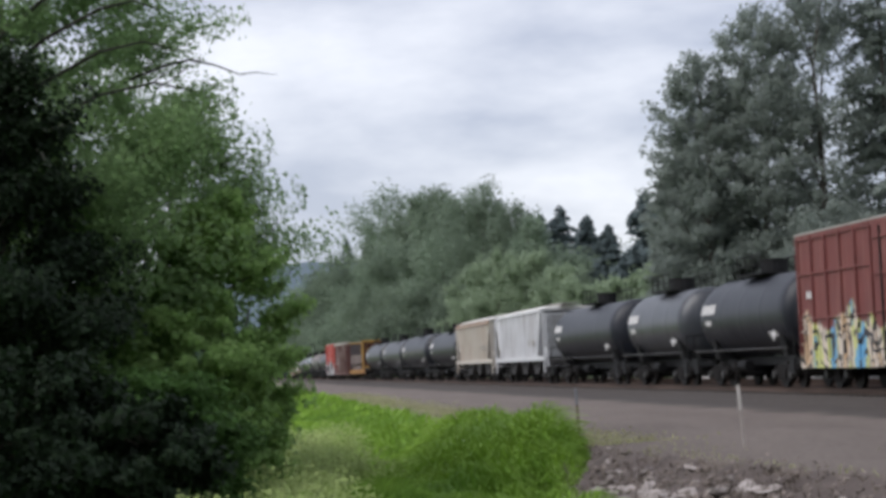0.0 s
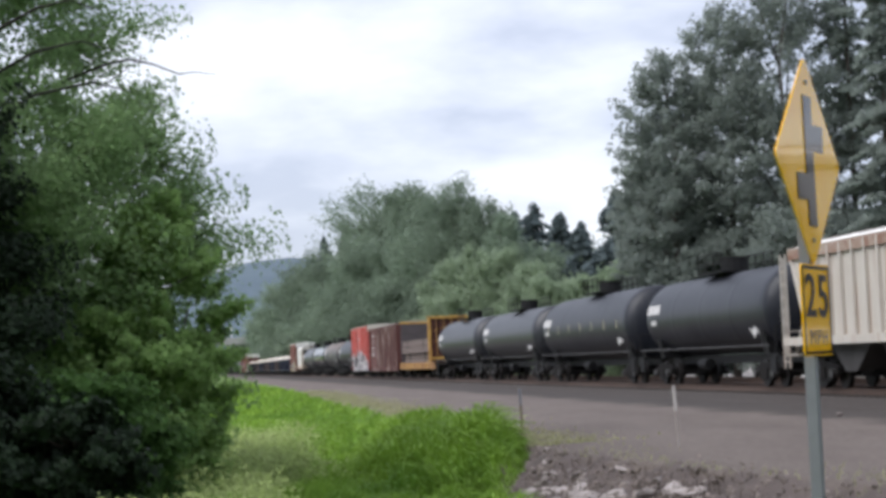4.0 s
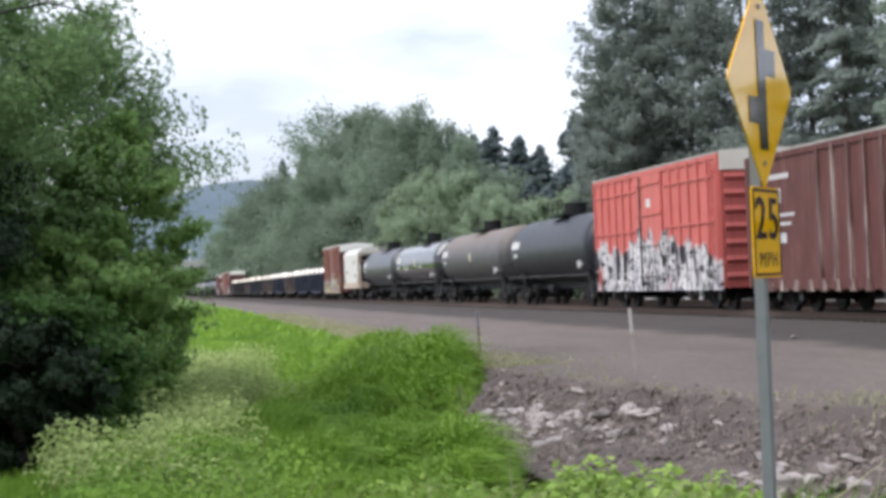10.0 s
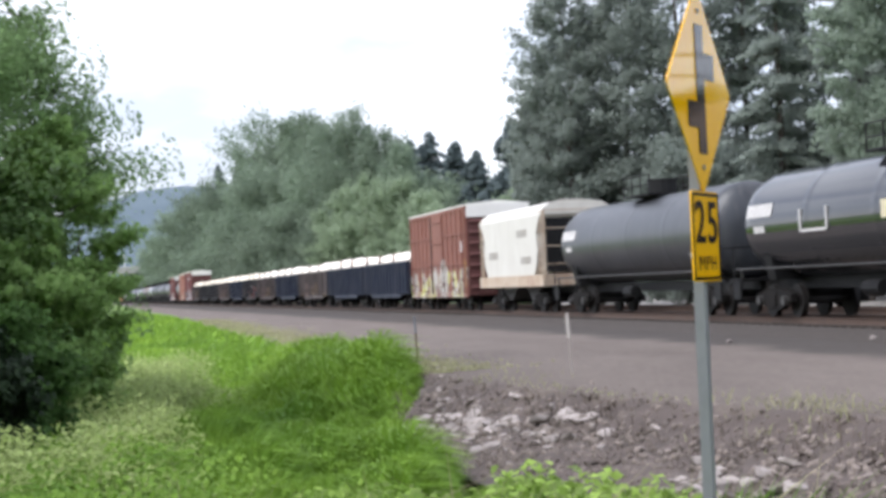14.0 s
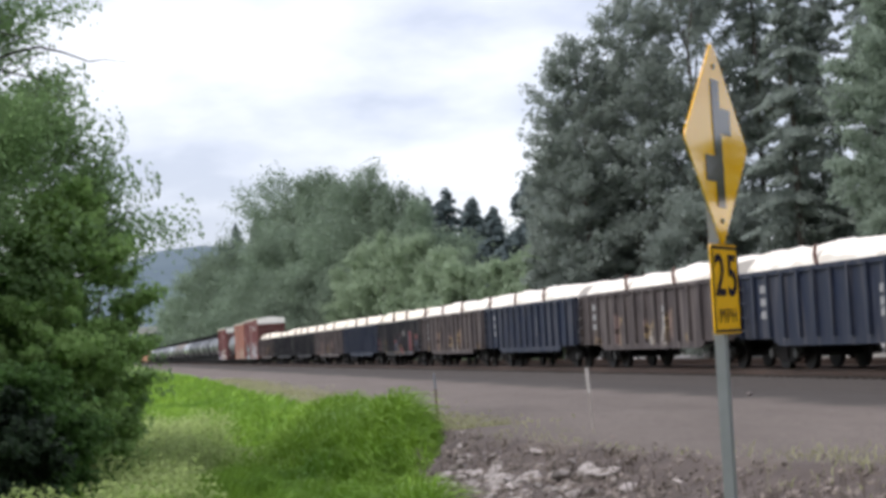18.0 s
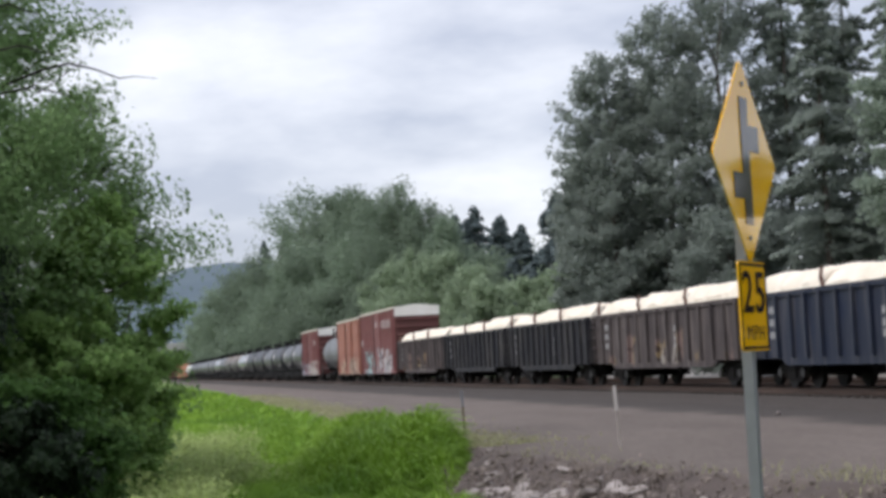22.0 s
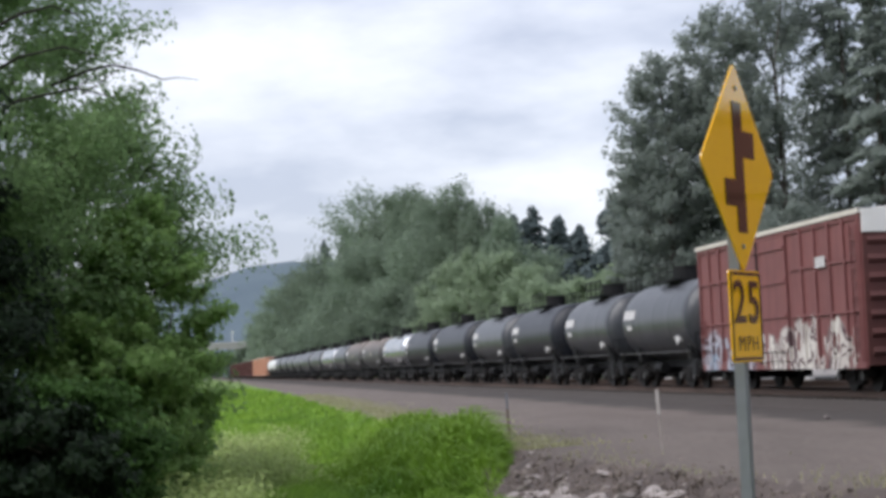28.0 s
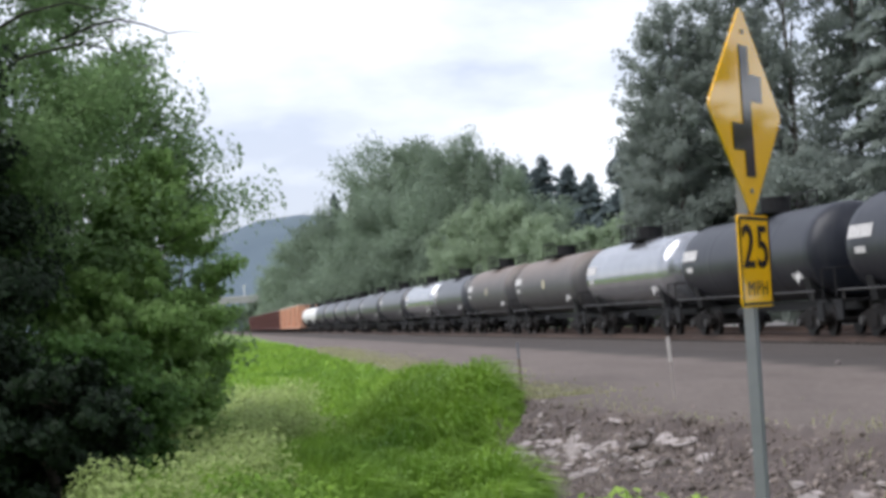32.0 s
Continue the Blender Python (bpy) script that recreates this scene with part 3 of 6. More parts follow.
# ---- geometry ----
class Shape:
    def __init__(self):
        self.v, self.f = [], []

    def add(self, v, f):
        k = len(self.v)
        self.v += [tuple(p) for p in v]
        self.f += [tuple(i + k for i in q) for q in f]
        return self

    def box(self, cx, cy, cz, sx, sy, sz, top=1.0):
        a, b, c = sx / 2, sy / 2, sz / 2
        v = [(cx + i * a * (top if k > 0 else 1), cy + j * b * (top if k > 0 else 1), cz + k * c) for k in (-1, 1) for i, j in ((-1, -1), (1, -1), (1, 1), (-1, 1))]
        return self.add(v, [(3, 2, 1, 0), (4, 5, 6, 7), (0, 1, 5, 4), (1, 2, 6, 5), (2, 3, 7, 6), (3, 0, 4, 7)])

    def rod(self, p, q, r, seg=8, r2=None):
        p, q = Vector(p), Vector(q)
        w = (q - p).normalized()
        a = w.orthogonal().normalized()
        b = w.cross(a)
        r2 = r if r2 is None else r2
        v = []
        for c, rr in ((p, r), (q, r2)):
            v += [c + (a * math.cos(2 * math.pi * i / seg) + b * math.sin(2 * math.pi * i / seg)) * rr for i in range(seg)]
        f = [(i, (i + 1) % seg, seg + (i + 1) % seg, seg + i) for i in range(seg)]
        return self.add(v, f + [tuple(reversed(range(seg))), tuple(range(seg, 2 * seg))])

    def lathe_y(self, rings, cz, seg=40):
        """rings: (y, radius) along the y axis at height cz."""
        v, f = [], []
        for y, r in rings:
            v += [(math.sin(2 * math.pi * i / seg) * r, y, cz + math.cos(2 * math.pi * i / seg) * r) for i in range(seg)]
        for k in range(len(rings) - 1):
            for i in range(seg):
                j = (i + 1) % seg
                f.append((k * seg + i, k * seg + j, (k + 1) * seg + j, (k + 1) * seg + i))
        f += [tuple(reversed(range(seg))), tuple((len(rings) - 1) * seg + i for i in range(seg))]
        return self.add(v, f)

    def prism_x(self, outline, x0, x1):
        """outline: (y, z) corners, pushed from x0 to x1."""
        k = len(outline)
        v = [(x0, y, z) for y, z in outline] + [(x1, y, z) for y, z in outline]
        f = [(i, (i + 1) % k, k + (i + 1) % k, k + i) for i in range(k)]
        return self.add(v, f + [tuple(reversed(range(k))), tuple(range(k, 2 * k))])

    def prism_y(self, outline, y0, y1):
        """outline: (x, z) corners, pushed from y0 to y1."""
        k = len(outline)
        v = [(x, y0, z) for x, z in outline] + [(x, y1, z) for x, z in outline]
        f = [(i, (i + 1) % k, k + (i + 1) % k, k + i) for i in range(k)]
        return self.add(v, f + [tuple(reversed(range(k))), tuple(range(k, 2 * k))])

    def mesh(self, name, smooth=False):
        me = bpy.data.meshes.new(name)
        me.from_pydata(self.v, [], self.f)
        bm = bmesh.new()
        bm.from_mesh(me)
        bmesh.ops.recalc_face_normals(bm, faces=bm.faces)
        bm.to_mesh(me)
        bm.free()
        if smooth:
            me.shade_smooth()
            me.set_sharp_from_angle(angle=radians(40))
        return me


def part(name, shape, mat, parent=None, label="", m=None, smooth=False):
    me = shape if isinstance(shape, bpy.types.Mesh) else shape.mesh(name, smooth)
    if not me.materials:
        me.materials.append(M[mat])
    ob = new(name, me)
    if parent is not None:
        ob.parent = parent
    if m is not None:
        ob.matrix_basis = m
    if label:
        tagged(ob, label)
    return ob


def thing(name, label, category, m=None, group="", kind=""):
    ob = new(name)
    if m is not None:
        ob.matrix_basis = m
    return tagged(ob, label, category, group, kind)


# ---- train ----
BOGIE = {}


def bogie(car, y):
    """A three-piece freight truck under a car: bolster, two side frames, two wheelsets."""
    if not BOGIE:
        BOGIE["bolster"] = Shape().box(0, 0, 0.62, 2.2, 0.4, 0.26).rod((0, 0, 0.6), (0, 0, 0.95), 0.2, 10).mesh("bolster")
        BOGIE["frame"] = Shape().prism_x([(-1.15, 0.42), (-1.15, 0.62), (-0.45, 0.78), (0.45, 0.78), (1.15, 0.62), (1.15, 0.42), (0.8, 0.36), (0.4, 0.2), (-0.4, 0.2), (-0.8, 0.36)], -0.09, 0.09).box(-0.02, 0, 0.45, 0.24, 0.34, 0.3).mesh("frame")
        BOGIE["cap"] = Shape().rod((0.11, 0, 0.45), (-0.11, 0, 0.45), 0.13, 10).mesh("cap")
        w = Shape().rod((-0.8, 0, 0.44), (0.8, 0, 0.44), 0.09, 8)
        for s in (-1, 1):
            w.rod((s * 0.68, 0, 0.44), (s * 0.80, 0, 0.44), 0.44, 20).rod((s * 0.66, 0, 0.44), (s * 0.68, 0, 0.44), 0.47, 20)
        BOGIE["wheelset"] = w.mesh("wheelset", True)
    b = part("bogie", BOGIE["bolster"], "steel", car, m=pose(0, y, 0))
    for s in (-1, 1):
        part("side_frame", BOGIE["frame"], "steel", b, m=pose(s * 1.0, 0, 0))
        part("wheelset", BOGIE["wheelset"], "tread", b, m=pose(0, s * 0.85, 0))
        for k in (-1, 1):
            part("bearing_cap", BOGIE["cap"], "worn_steel", b, m=pose(s * 1.1, k * 0.85, 0))


def running_gear(car, L):
    for s in (-1, 1):
        bogie(car, s * (L / 2 - 2.1))
        part("coupler", Shape().box(0, s * (L / 2 + 0.25), 0.85, 0.28, 0.9, 0.3).box(0.05, s * (L / 2 + 0.62), 0.85, 0.4, 0.3, 0.4), "steel", car)
    part("centre_sill", Shape().box(0, 0, 0.9, 0.55, L, 0.3), "fitting", car)


def ladder(car, x, y, z0, z1, mat, depth=0.45, name="ladder"):
    """A side ladder with rungs, its rails along y."""
    g = Shape().box(x, y - depth / 2, (z0 + z1) / 2, 0.05, 0.05, z1 - z0).box(x, y + depth / 2, (z0 + z1) / 2, 0.05, 0.05, z1 - z0)
    for i in range(int((z1 - z0) / 0.38)):
        g.box(x, y, z0 + 0.2 + i * 0.38, 0.04, depth, 0.04)
    return part(name, g, mat, car)


def bars(car, x, y, z, count, wide, tall, mat="decal", tilt=0.0):
    """A word of unreadable lettering: plain bars side by side along a car's side."""
    g = Shape()
    for i in range(count):
        g.box(0, (i - (count - 1) / 2) * wide * 1.18, 0, 0.008, wide, tall)
    return part("marking", g, mat, car, m=pose(x, y, z, 0, tilt, 0))


def tank_car(L, mat, rng, label, radius=1.45, placard=True, tape=False, band=False, group="tank cars of the freight train"):
    car = thing("tank_car", label, "tank car", group=group)
    running_gear(car, L)
    h, cz, h2 = L / 2 - 0.6, 2.5, 0.66
    rings = [(-h, 0.15)] + [(-h + h2 * (1 - math.cos(a)), radius * math.sin(a)) for a in np.linspace(0.15, math.pi / 2, 8)]
    ys = np.linspace(-h + h2, h - h2, 5)
    for y in ys[1:-1]:
        rings += [(y - 0.3, radius), (y - 0.06, radius), (y - 0.03, radius + 0.003), (y + 0.03, radius + 0.003), (y + 0.06, radius), (y + 0.3, radius)]
    rings = rings[:9] + [(-h + h2 + 0.4, radius)] + rings[9:] + [(h - h2 - 0.4, radius)]
    rings += [(h - h2 * (1 - math.cos(a)), radius * math.sin(a)) for a in np.linspace(math.pi / 2, 0.15, 8)] + [(h, 0.15)]
    part("tank", Shape().lathe_y(rings, cz, 36), mat, car, smooth=True)
    for s in (-1, 1):
        y = s * (L / 2 - 2.0)
        part("saddle", Shape().prism_y([(-1.05, 1.0), (1.05, 1.0), (1.25, 1.9), (-1.25, 1.9)], y - 0.25, y + 0.25), mat if band else "fitting", car)
        part("end_platform", Shape().box(0, s * (L / 2 - 0.2), 1.02, 2.9, 0.75, 0.08).box(-1.42, s * (L / 2 - 0.35), 0.75, 0.06, 0.5, 0.5), "fitting", car)
        g = Shape().rod((-1.42, s * (L / 2 - 0.1), 1.05), (-1.42, s * (L / 2 - 0.1), 1.95), 0.025, 6).rod((1.42, s * (L / 2 - 0.1), 1.05), (1.42, s * (L / 2 - 0.1), 1.95), 0.025, 6)
        g.rod((-1.42, s * (L / 2 - 0.1), 1.95), (1.42, s * (L / 2 - 0.1), 1.95), 0.025, 6)
        part("end_rail", g, "fitting", car)
    for x in (-1.5, 1.5):
        g = Shape().rod((x, -L / 2 + 0.5, 1.32), (x, L / 2 - 0.5, 1.32), 0.028, 6)
        for y in (-L / 2 + 0.8, L / 2 - 0.8):
            g.box(x * 0.97, y, 1.2, 0.05, 0.05, 0.3)
        part("side_rail", g, "worn_steel", car)
    part("manway_housing", Shape().rod((0, 0, cz + radius - 0.08), (0, 0, cz + radius + 0.5), 0.5, 16).rod((0, 0, cz + radius + 0.5), (0, 0, cz + radius + 0.56), 0.53, 16), "fitting", car)
    g = Shape().box(0, 0, cz + radius + 0.02, 1.9, 2.8, 0.06)
    for x in (-0.92, 0.92):
        for y in (-1.38, -0.46, 0.46, 1.38):
            g.rod((x, y, cz + radius), (x, y, cz + radius + 0.66), 0.025, 6)
        for dz in (0.33, 0.66):
            g.rod((x, -1.38, cz + radius + dz), (x, 1.38, cz + radius + dz), 0.025, 6)
    part("top_platform", g, "fitting", car)
    part("valve_box", Shape().rod((0, 1.8, cz + radius - 0.06), (0, 1.8, cz + radius + 0.16), 0.2, 12), "fitting", car)
    part("brake_cylinder", Shape().rod((-0.7, 1.2, 0.75), (-0.7, 2.1, 0.75), 0.2, 10), "fitting", car)
    if placard:
        z, y = cz + 0.35, L / 2 - 2.2
        a = math.asin((z - cz) / radius)
        for dz, wide, tall in ((0.0, 1.7, 0.36), (-0.5, 0.9, 0.18)):
            zz = z + dz
            x = -math.sqrt(max(0.01, radius ** 2 - (zz - cz) ** 2)) - 0.012
            tilt = math.asin((zz - cz) / radius)
            bars(car, x, y, zz, 6 if dz == 0 else 5, wide / 7, tall, tilt=math.degrees(tilt))
        bars(car, -math.sqrt(radius ** 2 - 0.49) - 0.012, -L / 2 + 2.6, cz - 0.7, 4, 0.19, 0.2, tilt=-28)
        part("hazard_placard", Shape().box(0, 0, 0, 0.012, 0.28, 0.28), "decal", car, m=pose(-radius - 0.06, -L / 2 + 1.9, 1.75, 45, 0, 0))
    if mat == "gloss_tank":
        for y, z, wide, tall in ((3.4, 0.0, 1.6, 0.55), (-2.6, 0.05, 1.3, 0.5)):
            g = Shape().box(0, y, cz + z - tall / 2, 0.012, wide, 0.07)
            for e in (-1, 1):
                g.box(0, y + e * wide / 2, cz + z, 0.012, 0.09, tall)
            part("paint_patch", g, "decal", car, m=pose(-radius - 0.012, 0, 0))
    if mat in ("gloss_tank", "brown_tank"):
        part("yellow_label", Shape().box(0, 0, 0, 0.01, 0.4, 0.42), "reflector", car, m=pose(-radius - 0.012, -0.6, cz + 0.05))
    if tape:
        for y in np.linspace(-L / 2 + 2.5, L / 2 - 2.5, 7):
            part("reflector", Shape().box(0, 0, 0, 0.006, 0.07, 0.4), "reflector", car, m=pose(-radius - 0.008, y, cz, 0, 0, 0))
    return car


def box_car(L, mat, end_mat, label, height=5.05, roof="roof_grey", ribs=14, door=True, white_end="", rib_mat=None, marks=(), plain=0.0, notches=False, strip_y=None, belts=(0.36, 0.7), pale_edge=False):
    car = thing("box_car", label, "box car", group="box cars of the freight train")
    running_gear(car, L)
    w, z0, z1 = 1.5, 0.72, height - 0.22
    part("body", Shape().box(0, 0, (z0 + z1) / 2, 2 * w, L, z1 - z0), mat, car)
    part("side_sill", Shape().box(-w - 0.02, 0, z0 + 0.08, 0.06, L - 0.1, 0.3), mat, car)
    part("top_plate", Shape().box(-w - 0.02, 0, z1 - 0.08, 0.06, L, 0.16), mat, car)
    for y in np.linspace(-L / 2 + 0.12, L / 2 - 0.12, ribs):
        if (not door or abs(y) > 1.7) and y < L / 2 - plain:
            part("side_post", Shape().box(-w - 0.035, y, (z0 + z1) / 2 + 0.05, 0.07, 0.14, z1 - z0 - 0.2), rib_mat or mat, car)
    for z in (z0 + k * (z1 - z0) for k in belts):
        if rib_mat is None:
            for s in (-1, 1):
                part("belt_rail", Shape().box(-w - 0.03, s * (L / 4 + 0.85), z, 0.05, L / 2 - 1.9, 0.07), mat, car)
    if door:
        d = part("sliding_door", Shape().box(-w - 0.05, 0, (z0 + z1) / 2, 0.06, 3.1, z1 - z0 - 0.35), mat, car)
        for z in np.linspace(z0 + 0.5, z1 - 0.5, 4):
            part("door_rib", Shape().box(-w - 0.1, 0, z, 0.05, 3.0, 0.09), mat, d)
        part("door_rod", Shape().rod((-w - 0.13, 0.9, z0 + 0.1), (-w - 0.13, 0.9, z1 - 0.2), 0.03, 6), "fitting", d)
    part("roof", Shape().prism_y([(-w - 0.06, z1), (w + 0.06, z1), (w + 0.06, z1 + 0.06), (0, height), (-w - 0.06, z1 + 0.06)], -L / 2 - 0.04, L / 2 + 0.04), roof, car)
    if pale_edge:
        part("roof_edge", Shape().box(-w - 0.07, 0, z1 + 0.035, 0.05, L + 0.1, 0.13), "tan_panel", car, "pale strip along the roof edge")
    for s in (-1, 1):
        g = Shape().box(0, s * (L / 2 + 0.02), (z0 + z1) / 2, 2 * w - 0.02, 0.05, z1 - z0)
        e = part("end_wall", g, end_mat, car)
        for z in np.linspace(z0 + 0.35, z1 - 0.75, 7):
            part("end_corrugation", Shape().prism_x([(s * (L / 2 + 0.04), z - 0.14), (s * (L / 2 + 0.13), z), (s * (L / 2 + 0.04), z + 0.14)], -w + 0.12, w - 0.12), end_mat, e)
        if white_end:
            part("end_top_panel", Shape().box(0, s * (L / 2 + 0.06), z1 - 0.22, 2 * w, 0.06, 0.62), white_end, e, "pale painted top of the end wall")
        part("brake_wheel", Shape().rod((0.6, s * (L / 2 + 0.2), 2.6), (0.6, s * (L / 2 + 0.24), 2.6), 0.25, 14), "fitting", car) if s < 0 else None
    ladder(car, -w - 0.08, -L / 2 + 0.4, z0 + 0.1, z1 - 0.3, rib_mat or mat)
    ladder(car, -w - 0.08, L / 2 - 0.4, z0 + 0.1, z0 + 1.6, rib_mat or mat)
    if strip_y:
        part("corner_reflector", Shape().box(-w - 0.09, strip_y * L / 2, 1.75, 0.02, 0.13, 1.3), "yellow", car, "faded yellow vertical strip")
    if notches:
        for y in np.linspace(-L / 2 + 0.6, L / 2 - 0.6, ribs):
            part("sill_bracket", Shape().prism_x([(y - 0.2, z0 - 0.12), (y + 0.2, z0 - 0.12), (y + 0.08, z0 + 0.2), (y - 0.08, z0 + 0.2)], -w - 0.1, -w - 0.02), "worn_post", car)
        for y in (-L / 2 + 0.15, L / 2 - 0.1):
            part("corner_frame", Shape().box(-w - 0.06, y, (z0 + z1) / 2, 0.18, 0.26, z1 - z0), mat, car)
    for y, z, count, wide, tall in marks:
        bars(car, -w - (0.078 if not plain else 0.012), y * L / 2, z, count, wide, tall)
    return car


def gondola(L, mat, label, rng, ribs=15):
    car = thing("gondola_car", label, "gondola car", group="gondola cars of the freight train")
    running_gear(car, L)
    w, z0, z1 = 1.5, 0.66, 2.62
    part("floor_plate", Shape().box(0, 0, 1.0, 2 * w - 0.1, L - 0.1, 0.12), mat, car)
    for s in (-1, 1):
        part("side_wall", Shape().prism_x([(-L / 2, 0.86), (-L / 2 + 2.2, 0.86), (-L / 2 + 2.7, z0), (L / 2 - 2.7, z0), (L / 2 - 2.2, 0.86), (L / 2, 0.86), (L / 2, z1), (-L / 2, z1)], s * w - 0.03, s * w + 0.03), mat, car)
        part("top_rail", Shape().box(s * w, 0, z1, 0.18, L, 0.14), mat, car)
        part("end_wall", Shape().box(0, s * (L / 2 - 0.05), (0.95 + z1) / 2, 2 * w, 0.08, z1 - 0.95), mat, car)
        for z in (1.4, 1.85, 2.3):
            part("end_rib", Shape().box(0, s * (L / 2 + 0.03), z, 2 * w - 0.1, 0.1, 0.14), mat, car)
    for y in np.linspace(-L / 2 + 0.15, L / 2 - 0.15, ribs):
        part("side_post", Shape().box(-w - 0.07, y, (z1 + 0.86) / 2, 0.13, 0.13, z1 - 0.9), mat, car)
    ladder(car, -w - 0.15, L / 2 - 0.45, 0.9, z1 - 0.2, mat)
    for y, zs in ((L / 2 - 1.75, (2.2, 1.85, 1.5)), (-0.12 * L, (1.95, 1.65, 1.4))):
        for z in zs:
            bars(car, -w - 0.04, y, z, 2, 0.17, 0.2, "gon_stencil")
    return car


def bulk_load(L, rng, mat="cover"):
    """White heaped load that stands over the rim of a gondola, with dark straps across it."""
    ob = thing("wrapped_load", "heaped white wrapped load with dark straps, in a gondola car" if mat == "cover" else "heaped cream-coloured load with dark straps, in a gondola car", "load", group="white loads in the gondola cars")
    n = 3
    step = (L - 0.5) / n
    for i in range(n):
        y0 = -L / 2 + 0.25 + i * step
        g, nx, ny = Shape(), 9, 26
        v, f = [], []
        lift = rng.uniform(-0.06, 0.08)
        for a in range(ny + 1):
            for b in range(nx + 1):
                u, q = b / nx * 2 - 1, a / ny
                edge = min(1.0, 6 * min(q, 1 - q) + 0.9)
                z = 3.17 + lift + 0.03 * math.sin(q * 9 + i) - 0.4 * abs(u) ** 9
                z += 0.085 * noise.noise((u * 1.5, y0 * 0.7 + q * 6, i * 3.7 + L + lift * 50)) + 0.05 * noise.noise((u * 2.5, y0 + q * 17, i * 1.9 + lift * 90))
                v.append((u * 1.38, y0 + q * (step - 0.05), 2.3 + (z - 2.3) * edge))
        for a in range(ny):
            for b in range(nx):
                k = a * (nx + 1) + b
                f.append((k, k + 1, k + nx + 2, k + nx + 1))
        k = len(v)
        rim = [b for b in range(nx + 1)] + [a * (nx + 1) + nx for a in range(1, ny + 1)] + [ny * (nx + 1) + b for b in range(nx - 1, -1, -1)] + [a * (nx + 1) for a in range(ny - 1, 0, -1)]
        v += [(v[j][0], v[j][1], 1.1) for j in rim]
        for j in range(len(rim)):
            j2 = (j + 1) % len(rim)
            f.append((rim[j], k + j, k + j2, rim[j2]))
        g.add(v, f)
        part("bale", g, mat, ob, smooth=True)
        if i < n - 1 or rng.random() < 0.5:
            part("strap", Shape().rod((-1.41, y0 + step - 0.3, 2.5), (-1.41, y0 + step - 0.05, 2.95), 0.06, 6).rod((-1.41, y0 + step - 0.05, 2.95), (-1.3, y0 + step + 0.1, 3.2), 0.05, 6), "strap", ob)
    return ob


def hopper(L, mat, label, height=4.25, rust=False):
    """A ribbed covered hopper with slope sheets, bays and roof hatches."""
    car = thing("hopper_car", label, "hopper car", group="hopper cars of the freight train")
    running_gear(car, L)
    w, z0, z1 = 1.52, 1.45, height - 0.16
    a = L / 2
    part("body", Shape().prism_x([(-a + 0.95, z1), (-a + 2.3, z0), (a - 2.3, z0), (a - 0.95, z1)], -w, w), mat, car)
    part("roof", Shape().prism_y([(-w, z1), (w, z1), (w * 0.72, height), (-w * 0.72, height)], -a + 0.95, a - 0.95), "roof_white", car)
    part("roof_walk", Shape().box(0, 0, height + 0.12, 0.9, L - 0.6, 0.05).box(-0.5, 0, height + 0.05, 0.05, L - 0.6, 0.1), "roof_grey", car)
    part("side_sill", Shape().box(-w - 0.03, 0, z0 - 0.06, 0.12, L - 0.5, 0.24), mat, car)
    part("top_chord", Shape().box(-w - 0.03, 0, z1 - 0.06, 0.1, L - 1.9, 0.16), mat, car)
    for y in np.linspace(-a + 2.45, a - 2.45, 14):
        part("side_post", Shape().box(-w - 0.05, y, (z0 + z1) / 2, 0.1, 0.1, z1 - z0 - 0.1), mat, car)
    if rust:
        part("rusted_edge", Shape().box(-w - 0.085, 0, z1 - 0.16, 0.012, L - 2.0, 0.3), "rust_patch", car, "ragged rust along the roof edge")
    for s in (-1, 1):
        part("corner_post", Shape().rod((-w - 0.03, s * (a - 1.0), z1), (-w - 0.03, s * (a - 2.3), z0), 0.06, 6), mat, car)
        part("slope_sheet", Shape().prism_x([(s * (a - 1.0), z1 - 0.1), (s * (a - 2.3), z0 + 0.05), (s * (a - 2.4), z0 + 0.05), (s * (a - 1.1), z1 - 0.1)], -w + 0.06, w - 0.06), "bay", car)
        part("end_sill", Shape().box(0, s * (a - 1.1), 1.2, 2.4, 1.9, 0.22), "bay", car)
    for i in range(3):
        y = (i - 1) * (L - 5.4) / 3
        part("hopper_bay", Shape().prism_x([(y - 1.75, z0), (y + 1.75, z0), (y + 0.4, 0.5), (y - 0.4, 0.5)], -1.2, 1.2), "bay", car)
        part("outlet_gate", Shape().box(0, y, 0.42, 1.5, 0.9, 0.16), "steel", car)
    for s in (-1, 1):
        part("end_platform", Shape().box(0, s * (a - 0.45), 1.0, 2.9, 0.9, 0.08), mat, car)
        g = Shape()
        for x in (-1.45, 1.45):
            g.box(x, s * (a - 0.1), 2.45, 0.06, 0.06, 2.9)
        for z in (1.7, 3.8):
            g.box(0, s * (a - 0.1), z, 2.9, 0.05, 0.05)
        part("end_frame", g, mat, car)
        ladder(car, -w - 0.04, s * (a - 0.4), 0.6, z1 - 0.1, mat)
        part("slope_brace", Shape().rod((-1.3, s * (a - 0.5), 1.1), (-1.3, s * (a - 1.3), 2.0), 0.05, 6), mat, car)
    for y in np.linspace(-a + 2, a - 2, 6):
        part("roof_hatch", Shape().rod((-0.62, y, height - 0.02), (-0.62, y, height + 0.05), 0.3, 14), "roof_white", car)
    part("marking", Shape().box(-w - 0.11, -a + 3.2, 2.3, 0.01, 0.7, 0.3).box(-w - 0.11, -a + 4.4, 2.3, 0.01, 0.35, 0.35), "roof_grey", car)
    return car


